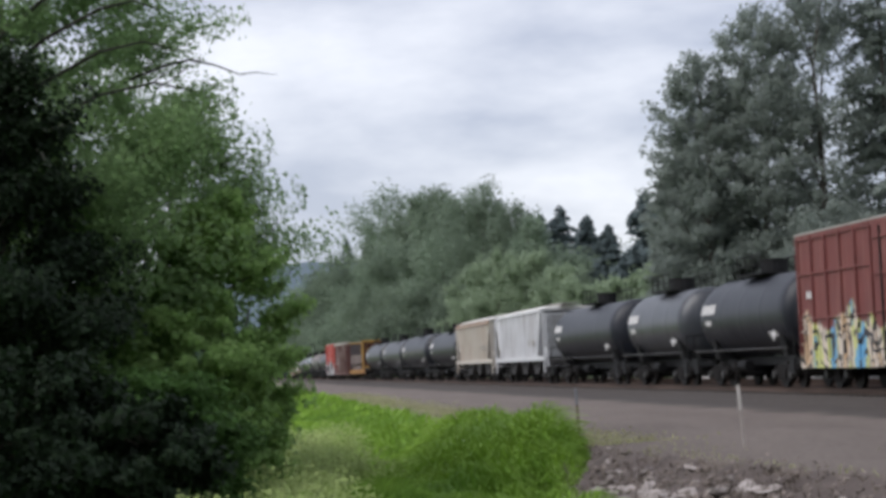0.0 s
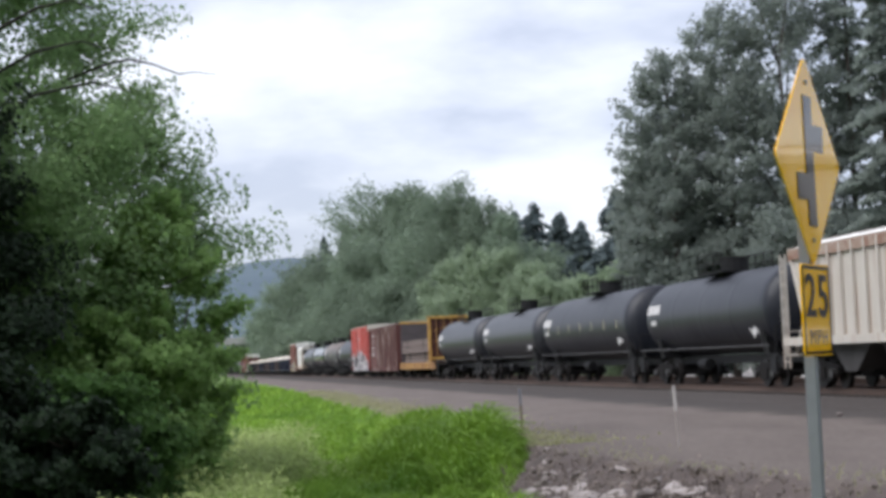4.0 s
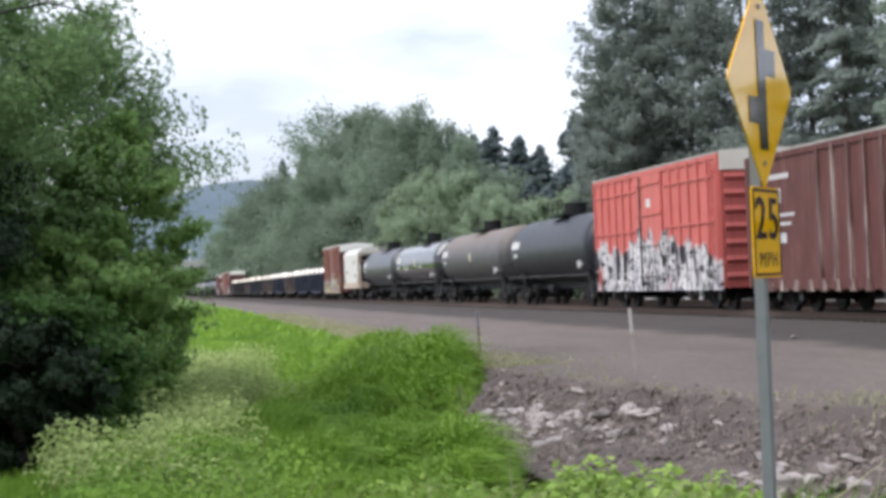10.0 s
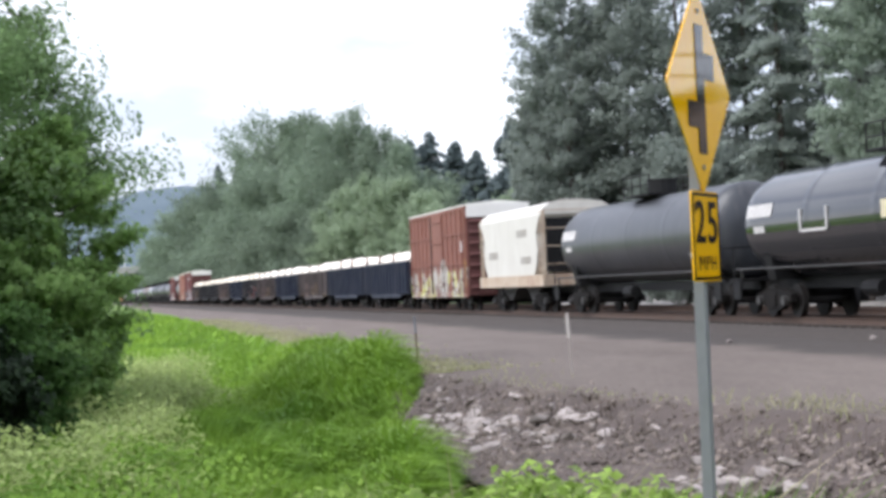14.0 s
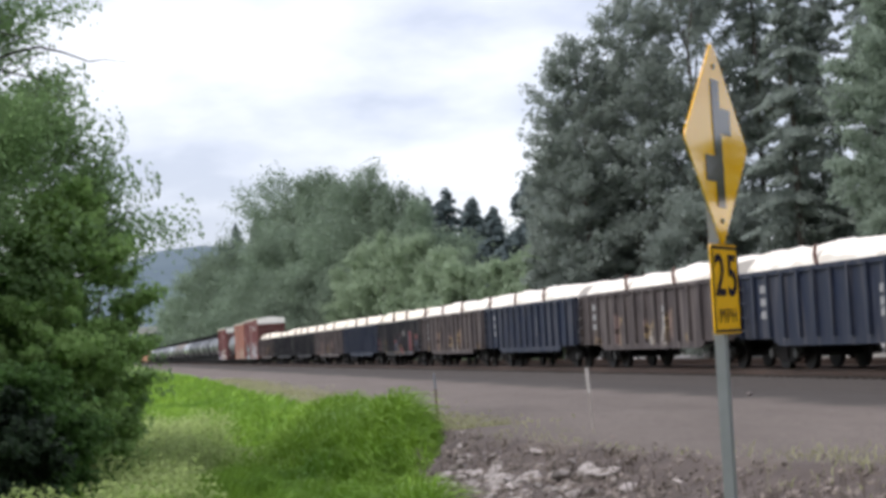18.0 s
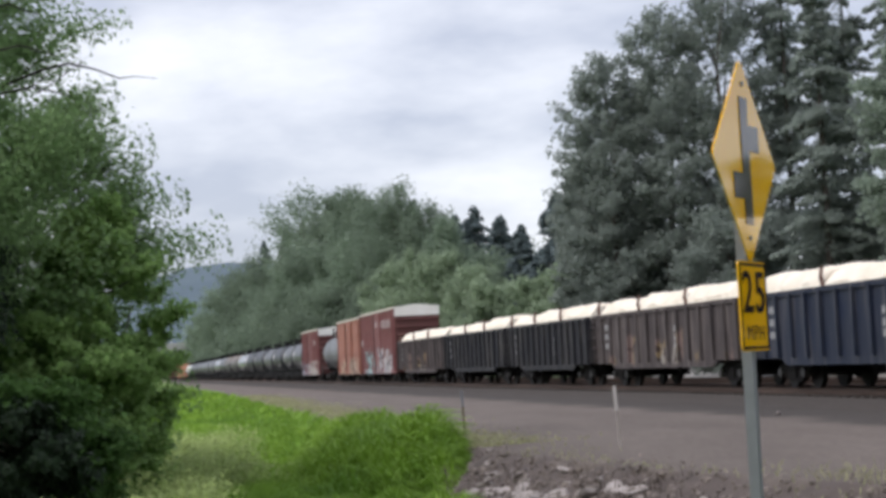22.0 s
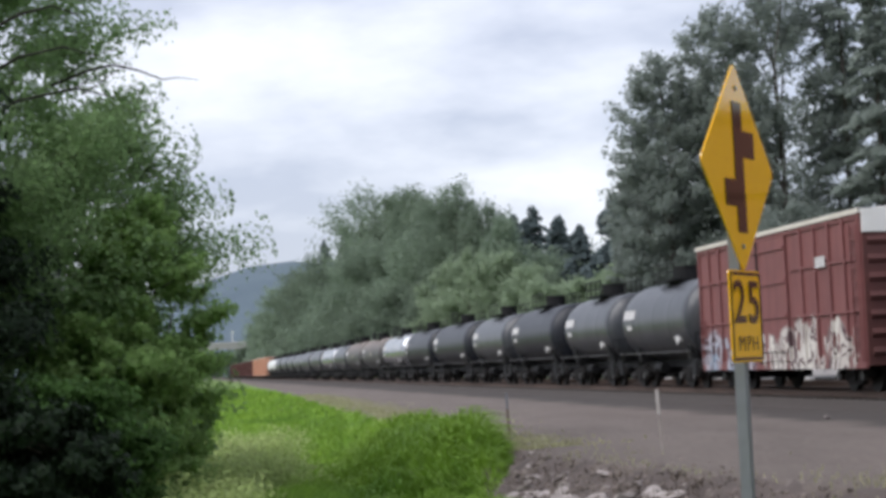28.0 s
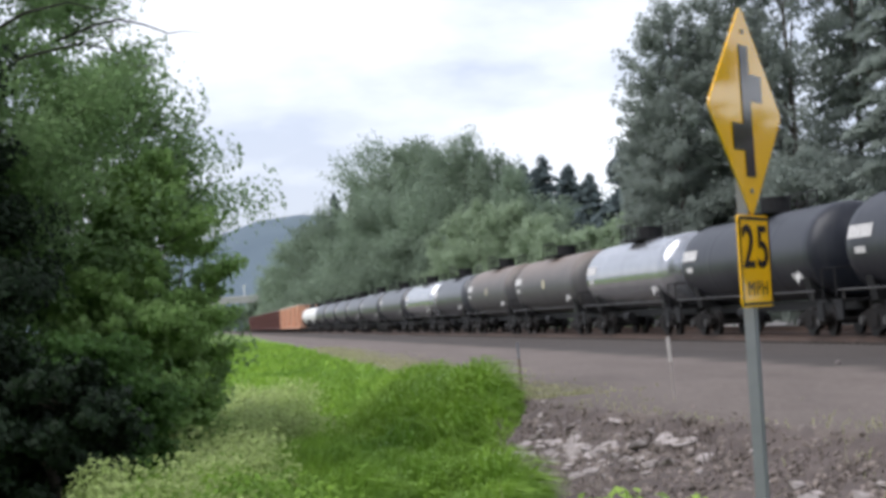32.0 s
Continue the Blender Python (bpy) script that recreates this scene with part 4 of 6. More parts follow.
def round_hopper(L, label):
    """A smooth-sided white cement hopper with curved shoulders."""
    car = thing("hopper_car", label, "hopper car", group="hopper cars of the freight train")
    running_gear(car, L)
    a, w = L / 2, 1.5
    curve = [(1.55, 1.5), (1.15, 1.9), (0.95, 2.5), (1.1, 3.1), (0.8, 3.5), (0.35, 3.85)]
    side = [(-a + d, z) for d, z in curve] + [(a - d, z) for d, z in reversed(curve)]
    part("body", Shape().prism_x(side, -w, w), "hopper_white", car, smooth=True)
    part("shoulder", Shape().prism_y([(-w, 3.85), (w, 3.85), (1.38, 4.1), (1.05, 4.3), (0.5, 4.38), (-0.5, 4.38), (-1.05, 4.3), (-1.38, 4.1)], -a + 0.35, a - 0.35), "hopper_white", car, smooth=True)
    for s in (-1, 1):
        part("slope_sheet", Shape().prism_x([(s * (a - 1.0), 1.6), (s * (a - 0.5), 1.6), (s * (a - 0.5), 3.7), (s * (a - 0.8), 3.7)], -1.2, 1.2), "fitting", car)
    part("side_sill", Shape().box(0, 0, 1.27, 3.06, L - 0.3, 0.46), "hopper_sill", car, "beige rust-stained sill")
    for y in (-2.0, 2.0):
        part("hopper_bay", Shape().prism_x([(y - 1.7, 1.4), (y + 1.7, 1.4), (y + 0.4, 0.5), (y - 0.4, 0.5)], -1.0, 1.0), "bay", car)
    for s in (-1, 1):
        g = Shape()
        for x in (-1.4, 1.4):
            g.box(x, s * (a - 0.15), 2.6, 0.06, 0.06, 2.9)
        for z in (1.9, 2.6, 3.3, 4.0):
            g.box(0, s * (a - 0.15), z, 2.8, 0.04, 0.04)
        part("end_frame", g, "hopper_sill", car)
        ladder(car, -1.46, s * (a - 0.5), 1.5, 4.0, "hopper_sill")
    for y, z in ((-0.2, 3.2), (0.25, 2.4), (-0.25, 2.1)):
        bars(car, -w - 0.004, y * L, z, 5, 0.28, 0.3, "roof_grey")
    part("roof_walk", Shape().box(0, 0, 4.4, 0.8, L - 1.4, 0.06), "roof_grey", car)
    return car


def bulkhead_flat(L, label):
    car = thing("bulkhead_flat_car", label, "flat car")
    running_gear(car, L)
    a = L / 2
    part("deck", Shape().box(0, 0, 1.12, 2.9, L, 0.16), "tie", car)
    part("side_sill", Shape().box(-1.47, 0, 0.98, 0.1, L, 0.5).box(1.47, 0, 0.98, 0.1, L, 0.5), "rusty_sill", car)
    for y in np.linspace(-a + 0.8, a - 0.8, 12):
        part("stake_pocket", Shape().box(-1.55, y, 1.0, 0.08, 0.18, 0.34), "rusty_sill", car)
    for s in (-1, 1):
        top, by = (4.47, -a + 3.1) if s < 0 else (4.5, a - 0.5)
        mid, tall = (1.2 + top) / 2, top - 1.2
        b = part("bulkhead", Shape().box(0, by, mid, 2.8, 0.06, tall), "brown_end" if s < 0 else "bulkhead_dark", car)
        for x in ((-1.36, 1.36, -0.82, -0.28, 0.28, 0.82) if s < 0 else (-1.3, 1.3)):
            part("bulkhead_post", Shape().box(x, by + s * 0.14, mid, 0.07 if abs(x) < 1 else 0.2, 0.22, tall), "bulkhead_dark" if s > 0 else "yellow" if abs(x) > 1 else "rusty_sill", b)
        if s < 0:
            for z in (2.2, 3.0, 3.8):
                part("bulkhead_brace", Shape().rod((-1.3, by - 0.1, z - 0.35), (1.3, by - 0.1, z + 0.35), 0.035, 6), "rusty_sill", b)
        for z in ((1.5, top) if s < 0 else (top,)):
            part("bulkhead_beam", Shape().box(0, by + s * 0.12, z, 2.96, 0.34, 0.16), "yellow", b)
    return car


def board_stack(L, y, z0, z1, seed):
    """A bundled stack of dark boards on a flat car."""
    ob = thing("board_bundle", "strapped stack of weathered brown boards on a flat car", "lumber", group="board bundles on the flat car")
    rows = max(2, int((z1 - z0) / 0.58))
    for i in range(rows):
        z = z0 + (i + 0.5) * (z1 - z0) / rows
        part("board_layer", Shape().box(0, y + 0.05 * math.sin(seed + i * 2.1), z, (2.45 if z0 < 1.5 else 2.78) - 0.05 * ((seed + i) % 3), L, (z1 - z0) / rows - 0.04), "bundle", ob)
    for k in (-0.3, 0.3):
        part("band", Shape().box(0, y + k * L, (z0 + z1) / 2, 2.47 if z0 < 1.5 else 2.8, 0.06, z1 - z0), "fitting", ob)
    return ob


MOVING = []


def along(s):
    return s * 0.9965 + 0.25


def couple(car, front, rear):
    """Stands a car between two places along the track, as at the clip's start."""
    MOVING.append((car, along((front + rear) / 2)))
    return car


rng = random.Random(4)
G = 0.9
blk, gry, brn = "black_tank", "grey_tank", "brown_tank"
T_BLACK = "black round tank car with white markings and a top platform"
T_SOOTY = "sooty black tank car with a white label panel"
T_GREY = "weathered dark grey tank car with faded markings"
T_BROWN = "dusty brown-grey tank car with a top platform"


def tanks(front, ends, looks):
    for rear, k in zip(ends, looks):
        L = rear - front - G
        if k == "s":
            c = tank_car(L, "silver_tank", rng, "silver tank car with a dull band along its side", 1.42)
        elif k == "p":
            c = tank_car(L, "gloss_tank", rng, "glossy black tank car with patched paint and a yellow label", rng.uniform(1.44, 1.48))
        elif k == "q":
            c = tank_car(L, "patchy_tank", rng, "grey tank car with pale worn patches", 1.42, placard=False)
        elif k == "w":
            c = tank_car(L, "white_tank", rng, "white tank car among dark ones", 1.3, placard=False)
        elif k == "t":
            c = tank_car(L, blk, rng, "long black tank car with yellow reflective strips", 1.5, tape=True)
        else:
            c = tank_car(L, {"b": blk, "d": "sooty_tank", "g": gry, "n": brn}[k], rng, {"b": T_BLACK, "d": T_SOOTY, "g": T_GREY, "n": T_BROWN}[k], rng.uniform(1.4, 1.5))
        couple(c, front + G / 2, rear - G / 2)
        front = rear


def boxes(front, rear, *args, **kw):
    return couple(box_car(rear - front - G, *args, **kw), front + G / 2, rear - G / 2)


boxes(37.5, 54.6, "front_graf", "brown_end", "dark red box car with sprayed graffiti along its lower side", height=5.0, marks=((0.86, 2.9, 2, 0.2, 0.22), (-0.7, 3.6, 4, 0.2, 0.25)))
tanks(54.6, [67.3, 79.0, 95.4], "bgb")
couple(hopper(16.6, "hopper_grey", "light grey ribbed covered hopper car, streaked with dirt"), 95.8, 112.4)
couple(hopper(16.4, "hopper_cream", "cream ribbed covered hopper car with rust streaks", rust=True), 113.3, 129.7)
tanks(130.2, [147.4, 167.0, 185.4, 203.7], "btdd")
flat = couple(bulkhead_flat(19.6, "yellow bulkhead flat car with rusty sills"), 204.1, 223.7)
for y, L, z0, z1, seed in ((1.4, 14.8, 1.2, 1.95, 1), (1.3, 15.6, 1.96, 3.0, 3)):
    MOVING.append((board_stack(L, y, z0, z1, seed), along(213.9)))
boxes(224.4, 246.4, "brown_box", "brown_end", "long oxide-brown box car with pale streaked ribs", height=4.75, ribs=21, door=False, rib_mat="worn_post", plain=4.6, notches=True, marks=((0.79, 3.85, 6, 0.26, 0.14), (0.79, 3.3, 2, 0.22, 0.42), (0.79, 2.75, 9, 0.24, 0.09), (0.79, 2.5, 7, 0.24, 0.09), (0.79, 2.1, 4, 0.26, 0.28)))
boxes(248.4, 264.6, "red_box", "plain_red", "faded red box car with white graffiti", height=5.15, ribs=16, belts=(0.5, 0.84), white_end="tan_panel", marks=((0.0, 3.75, 1, 0.5, 0.3),))
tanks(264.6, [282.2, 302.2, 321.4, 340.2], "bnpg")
couple(round_hopper(11.1, "white smooth-sided cement hopper car"), 340.9, 352.0)
boxes(354.0, 368.6, "brown_graf", "brown_end", "rust-brown box car with yellow and white graffiti", height=5.1, white_end="roof_white", roof="roof_white", marks=((-0.86, 3.0, 1, 0.25, 0.5),), strip_y=-0.97)
ends = [384.4, 400.2, 416.8, 433.0, 449.2, 464.2, 480.0, 497.2, 512.6, 529.0, 546.0]
looks = ["gon_blue", "gon_blue", "gon_rust", "gon_blue", "gon_rust", "gon_graf", "gon_blue", "gon_rust", "gon_black", "gon_black", "gon_rust"]
names = {"gon_graf": "black ribbed gondola car with sprayed graffiti", "gon_blue": "faded navy-blue ribbed gondola car", "gon_black": "black ribbed gondola car with dirty streaks", "gon_rust": "rust-brown ribbed gondola car with pale streaks"}
front = 369.0
for rear, k in zip(ends, looks):
    L = rear - front - G
    couple(gondola(L, k, names[k] + " carrying a pale load", rng), front + G / 2, rear - G / 2)
    MOVING.append((bulk_load(L, rng, "cover" if front < 440 else "cover_cream"), along((front + rear) / 2)))
    front = rear
boxes(546.4, 563.6, "blue_graf", "brown_end", "tall rust-red box car with pale blue and white graffiti", height=5.15, white_end="roof_white", roof="roof_white", marks=((-0.36, 4.0, 1, 0.28, 0.5), (-0.49, 4.0, 1, 0.28, 0.5), (-0.62, 4.0, 1, 0.28, 0.5), (-0.75, 4.0, 1, 0.28, 0.5), (0.0, 4.1, 1, 0.6, 0.26), (0.9, 2.9, 2, 0.16, 0.4)), pale_edge=True)
boxes(563.6, 578.2, "orange_graf", "brown_end", "orange-brown box car with white graffiti", height=5.05, ribs=4, marks=((0.0, 4.3, 1, 0.5, 0.2), (-0.9, 4.0, 1, 0.2, 0.4)), pale_edge=True)
tanks(578.2, [591.4], "q")
boxes(591.8, 607.4, "pale_graf", "brown_end", "rust-red box car with pale graffiti near its sill", height=4.95, white_end="roof_white", roof="roof_white", marks=((-0.6, 3.6, 3, 0.22, 0.3),), pale_edge=True)
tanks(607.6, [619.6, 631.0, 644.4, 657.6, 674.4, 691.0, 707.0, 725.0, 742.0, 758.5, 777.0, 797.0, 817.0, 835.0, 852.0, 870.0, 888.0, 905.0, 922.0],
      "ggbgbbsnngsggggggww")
for k in range(4):
    boxes(923.0 + 17.1 * k, 940.1 + 17.1 * k, "orange_end", "orange_end", "bleached orange box car far back in the train", height=4.7, pale_edge=True)
for k in range(12):
    boxes(991.4 + 17.2 * k, 1008.6 + 17.2 * k, "brown_box", "brown_end", "rust-brown box car far back in the train", height=4.7)


# ---- ground ----
def lerp(x, xs, ys):
    return float(np.interp(x, xs, ys))


def edge(y):
    """Where the gravel ends and the bank begins."""
    return lerp(y, [-50, 10, 20, 23, 27, 33, 40, 60, 100, 400, 3000], [14, 13, 10, 9.1, 8.1, 7.2, 6.9, 7.2, 8.2, 13, 13])


def ground_z(x, y):
    e = edge(y)
    road = lerp(y, [0, 22, 32, 42, 60], [-0.72, -0.70, -0.66, -0.56, -0.5])
    if x >= e:
        return road + (-0.42 - road) * min(1.0, (x - e) / max(1.0, 17.0 - e))
    low = lerp(y, [0, 14, 30, 60, 150, 400], [-1.1, -1.55, -1.7, -1.5, -1.0, -0.9])
    k = min(1.0, (e - x) / 2.6)
    z = road + (low - road) * k ** 0.75
    near = max(0.0, 1 - math.hypot(x - 1.5, (y - 3) * 0.8) / 10.0)
    near = near * near * (3 - 2 * near)
    return z + (-0.42 - z) * min(1.0, near * 1.9)


def sheet(name, xs, ys, fz, mat, label, category, kind="structure"):
    v = [(x, y, fz(x, y)) for y in ys for x in xs]
    n = len(xs)
    f = [(j * n + i, j * n + i + 1, (j + 1) * n + i + 1, (j + 1) * n + i) for j in range(len(ys) - 1) for i in range(n - 1)]
    me = bpy.data.meshes.new(name)
    me.from_pydata(v, [], f)
    me.materials.append(M[mat])
    me.shade_smooth()
    return tagged(new(name, me), label, category, kind=kind)


def bumpy(x, y):
    return 0.05 * noise.noise((x * 0.9, y * 0.9, 0)) + 0.025 * noise.noise((x * 3, y * 3, 5))


def bank_line(y):
    """Left of this line the bank is grown over; right of it lies rubble."""
    return min(edge(y) + 0.15, lerp(y, [0, 19, 21, 23, 25.5, 27.5, 29.5, 32, 35, 38, 42], [3.0, 4.0, 4.3, 4.8, 5.35, 5.4, 5.2, 5.8, 6.8, 7.3, 9.0])) - (0.0 if y < 44 else min(0.7, (y - 44) * 0.1))


BUMPS = ((6.1, 42.0, 1.3, 8.0, 0.65), (6.3, 37.0, 0.9, 2.2, 0.45), (4.7, 38.5, 1.0, 3.0, 0.75), (4.8, 25.6, 0.8, 1.9, 0.62), (3.6, 27.0, 0.5, 1.2, 0.3), (4.0, 23.0, 0.6, 1.6, 0.45), (4.0, 30.8, 0.6, 1.3, -0.75), (5.2, 31.0, 0.6, 1.2, -0.9), (4.4, 34.6, 0.45, 0.8, -0.6),
         (5.6, 34.2, 0.4, 0.8, -0.5), (3.0, 36.0, 0.6, 1.6, 0.3), (3.3, 40.5, 0.5, 1.5, -0.5), (2.4, 32.0, 0.8, 2.0, 0.3), (4.6, 47.0, 0.5, 2.0, -0.5), (2.6, 26.0, 0.6, 1.4, 0.3), (3.2, 28.0, 0.4, 0.9, -0.45), (5.2, 58.0, 1.0, 5.0, 0.35), (4.2, 66.0, 0.8, 3.0, -0.35))


def mound(x, y):
    """Grown-over lumps and hollows of the bank."""
    z = sum(h * math.exp(-((x - a) / w) ** 2 - ((y - b) / v) ** 2) for a, b, w, v, h in BUMPS)
    return z + 0.3 * noise.noise((x * 0.55, y * 0.24, 7.7)) + 0.36 * noise.noise((x * 1.5, y * 0.55 + x * 0.5, 1.3)) - 0.08


def relief(x, y):
    """The lumps, let down to nothing at the rubble and far along the bank."""
    k = min(1.0, max(0.0, (bank_line(y) - x) / 0.6)) * min(1.0, max(0.0, (y - 17) / 3)) * min(1.0, max(0.0, (80 - y) / 20)) * min(1.0, max(0.0, (x + 6) / 3))
    return k * mound(x, y) if k > 0 else 0.0


gx = sorted(set([-4500, -2500, -1200, -600, -300, -150, -80, -45] + [round(-26 + 0.8 * i, 2) for i in range(28)] + [round(-3.6 + 0.3 * i, 2) for i in range(67)] + [17, 19, 22, 25, 30, 40, 60, 100, 200, 400, 900, 2000, 4500]))
gy = sorted(set([-4500, -2000, -800, -300, -120, -60, -30, -15, -8] + [round(-4 + 0.4 * i, 2) for i in range(180)] + [70, 74, 79, 85, 92, 100, 110, 125, 145, 170, 200, 250, 320, 420, 560, 800, 1200, 2000, 3000, 4600]))
sheet("ground", gx, gy, lambda x, y: (ground_z(x, y) if x < 17 else -0.62) + (bumpy(x, y) + relief(x, y) if x < 17 else 0) - (0.05 if edge(y) < x else 0) - (0.24 * min(1.0, max(0.0, (x - bank_line(y)) / 0.3)) if 4 < y < 36 and x < edge(y) + 0.3 else 0), "soil", "grassy ground that falls to a ditch beside the railway", "ground")


def strip(name, ys, left, right, nx, fz, mat, label, category):
    v, f = [], []
    for y in ys:
        a, b = left(y), right(y)
        v += [(a + (b - a) * i / nx, y, fz(a + (b - a) * i / nx, y)) for i in range(nx + 1)]
    for j in range(len(ys) - 1):
        for i in range(nx):
            k = j * (nx + 1) + i
            f.append((k, k + 1, k + nx + 2, k + nx + 1))
    me = bpy.data.meshes.new(name)
    me.from_pydata(v, [], f)
    me.materials.append(M[mat])
    me.shade_smooth()
    return tagged(new(name, me), label, category, kind="structure")


road_ys = [round(-6 + 0.5 * i, 2) for i in range(152)] + [72, 76, 82, 90, 100, 112, 126, 145, 170, 200, 240, 300, 380, 480, 620, 800]
strip("gravel_road", road_ys, lambda y: edge(y) - 0.25 + 0.3 * noise.noise((y * 0.35, 2, 0)) + 0.2 * noise.noise((y * 1.4, 4, 0)), lambda y: 17.6, 40,
      lambda x, y: ground_z(x, y) + 0.035 + 0.03 * noise.noise((x * 0.7, y * 0.35, 3)) - (0.0 if x > edge(y) else 0.16 * min(1.0, (edge(y) - x) / 0.4)), "road_gravel", "grey gravel service road beside the railway", "road")
bank_ys = [round(4 + 0.25 * i, 2) for i in range(130)]
strip("rubble_bank", bank_ys, lambda y: edge(y) - 3.0, lambda y: edge(y) + 0.25, 16, lambda x, y: ground_z(x, y) + 0.02 + 1.6 * bumpy(x * 1.6, y * 1.6) + relief(x, y) - (0.25 if x < bank_line(y) - 0.5 else 0.0), "rubble", "bank of brown soil and broken stone", "bank")
track_ys = [-40, 0, 20, 40, 60, 80, 120, 200, 400, 800, 1400]


def bed(name, cx):
    g = Shape()
    v, f = [], []
    prof = [(-3.6, -0.62), (-1.75, -0.2), (1.75, -0.2), (2.9, -0.62)]
    ys = [-40 + 2 * i for i in range(90)] + [140 + 40 * i for i in range(33)]
    for y in ys:
        for i, (x, z) in enumerate(prof):
            v.append((cx + x + 0.12 * noise.noise((y * 0.4, i, 1)), y, z + 0.03 * noise.noise((y * 0.6, i, 9))))
    for j in range(len(ys) - 1):
        for i in range(3):
            k = j * 4 + i
            f.append((k, k + 1, k + 5, k + 4))
    me = g.add(v, f).mesh(name)
    me.materials.append(M["ballast"])
    return tagged(new(name, me), "brown stone ballast bed under the rails", "ballast", kind="structure")


def track(cx):
    bed("ballast_bed", cx)
    for s in (-1, 1):
        x = cx + s * 0.755
        me = Shape().prism_y([(x - 0.035, -0.02), (x - 0.035, 0), (x + 0.035, 0), (x + 0.035, -0.02), (x + 0.012, -0.04), (x + 0.012, -0.15), (x + 0.075, -0.17), (x - 0.075, -0.17), (x - 0.012, -0.15), (x - 0.012, -0.04)], -40, 1400).mesh("rail")
        me.materials.append(M["rail"])
        tagged(new("rail", me), "rusty steel railway rail on wooden ties", "rail", group="rails of the railway", kind="structure")
    g = Shape()
    for i in range(300):
        g.box(cx, -10 + i * 0.53, -0.24, 2.6, 0.23, 0.16)
    me = g.mesh("ties")
    me.materials.append(M["tie"])
    tagged(new("railway_ties", me), "dark creosoted timber ties in the ballast", "ties", kind="stuff")


track(TRACK_X)
track(TRACK_X + 4.6)


# ---- trees ----
def leaves(name, centres, size, mat, seed, facing, scatter=0.55, corners=4):
    """Many small leaf faces at the given centres, turned loosely towards the given directions, as one mesh."""
    r = np.random.RandomState(seed)
    n = len(centres)
    up = facing / np.maximum(1e-6, np.linalg.norm(facing, axis=1))[:, None] + r.normal(size=(n, 3)) * scatter
    up /= np.maximum(1e-6, np.linalg.norm(up, axis=1))[:, None]
    a = np.cross(up, r.normal(size=(n, 3)))
    a /= np.maximum(1e-6, np.linalg.norm(a, axis=1))[:, None]
    b = np.cross(up, a)
    s = size * r.uniform(0.55, 1.3, n)[:, None]
    a, b = a * s * 0.5, b * s * 0.36
    c = np.asarray(centres)
    fold = up * s * 0.1
    v = np.stack([c - a, c + b + fold, c + a, c - b + fold] if corners == 4 else [c - a - b, c + b * 1.4, c + a - b], 1).reshape(-1, 3)
    me = bpy.data.meshes.new(name)
    me.vertices.add(corners * n)
    me.vertices.foreach_set("co", v.ravel())
    me.loops.add(corners * n)
    me.loops.foreach_set("vertex_index", np.arange(corners * n, dtype=np.int32))
    me.polygons.add(n)
    me.polygons.foreach_set("loop_start", np.arange(0, corners * n, corners, dtype=np.int32))
    me.polygons.foreach_set("loop_total", np.full(n, corners, dtype=np.int32))
    me.update(calc_edges=True)
    me.materials.append(M[mat])
    return me


def crown_points(height, radius, base, n, seed, shape="round", lobes=40, tight=0.25, squash=0.7, rise=0.6, hollow=0.15):
    """Leaf centres gathered in clumps along an uneven envelope, and the way that each leaf faces; the tree's foot is at the origin."""
    r = np.random.RandomState(seed)
    cs, rs = [], []
    for i in range(lobes):
        h = r.uniform(0, 1) ** 0.85
        z = base + (height - base) * h
        if shape == "broad":
            w = radius * float(np.interp(h, [0, 0.17, 0.37, 0.5, 0.62, 0.74, 1], [0.85, 1, 1, 0.85, 0.76, 0.64, 0.15]))
        elif shape == "column":
            w = radius * float(np.interp(h, [0, 0.15, 0.5, 0.85, 0.95, 1], [0.8, 0.95, 1, 0.9, 0.65, 0.3]))
        else:
            w = radius * math.sqrt(max(0.02, 1 - (2 * h - 0.85) ** 2 / 1.4))
        a = r.uniform(0, 2 * math.pi)
        q = w * math.sqrt(r.uniform(hollow, 1.0)) * r.uniform(0.75, 1.08)
        cs.append((math.cos(a) * q, math.sin(a) * q, z))
        rs.append(radius * tight * r.uniform(0.6, 1.3) * (0.5 + 0.5 * w / radius) * (float(np.interp(h, [0.45, 0.62], [1, 0.72])) if shape == "broad" else 1))
    cs, rs = np.array(cs), np.array(rs)
    k = r.choice(lobes, n, p=rs ** 2 / (rs ** 2).sum())
    out = cs * (1, 1, 0.25) + r.normal(size=cs.shape) * radius * 0.25
    out[:, 2] = np.abs(out[:, 2]) * rise
    out /= np.linalg.norm(out, axis=1)[:, None]
    d = r.normal(size=(n, 3)) * 0.34
    d[:, 2] *= squash
    d += out[k] * r.normal(0, 0.62, n)[:, None]
    d *= np.minimum(1.0, 1.45 / np.maximum(1e-6, np.linalg.norm(d, axis=1)))[:, None] * rs[k][:, None]
    facing = d / rs[k][:, None] + out[k] * 0.55 + (0, 0, 0.5)
    return cs[k] + d, facing, cs


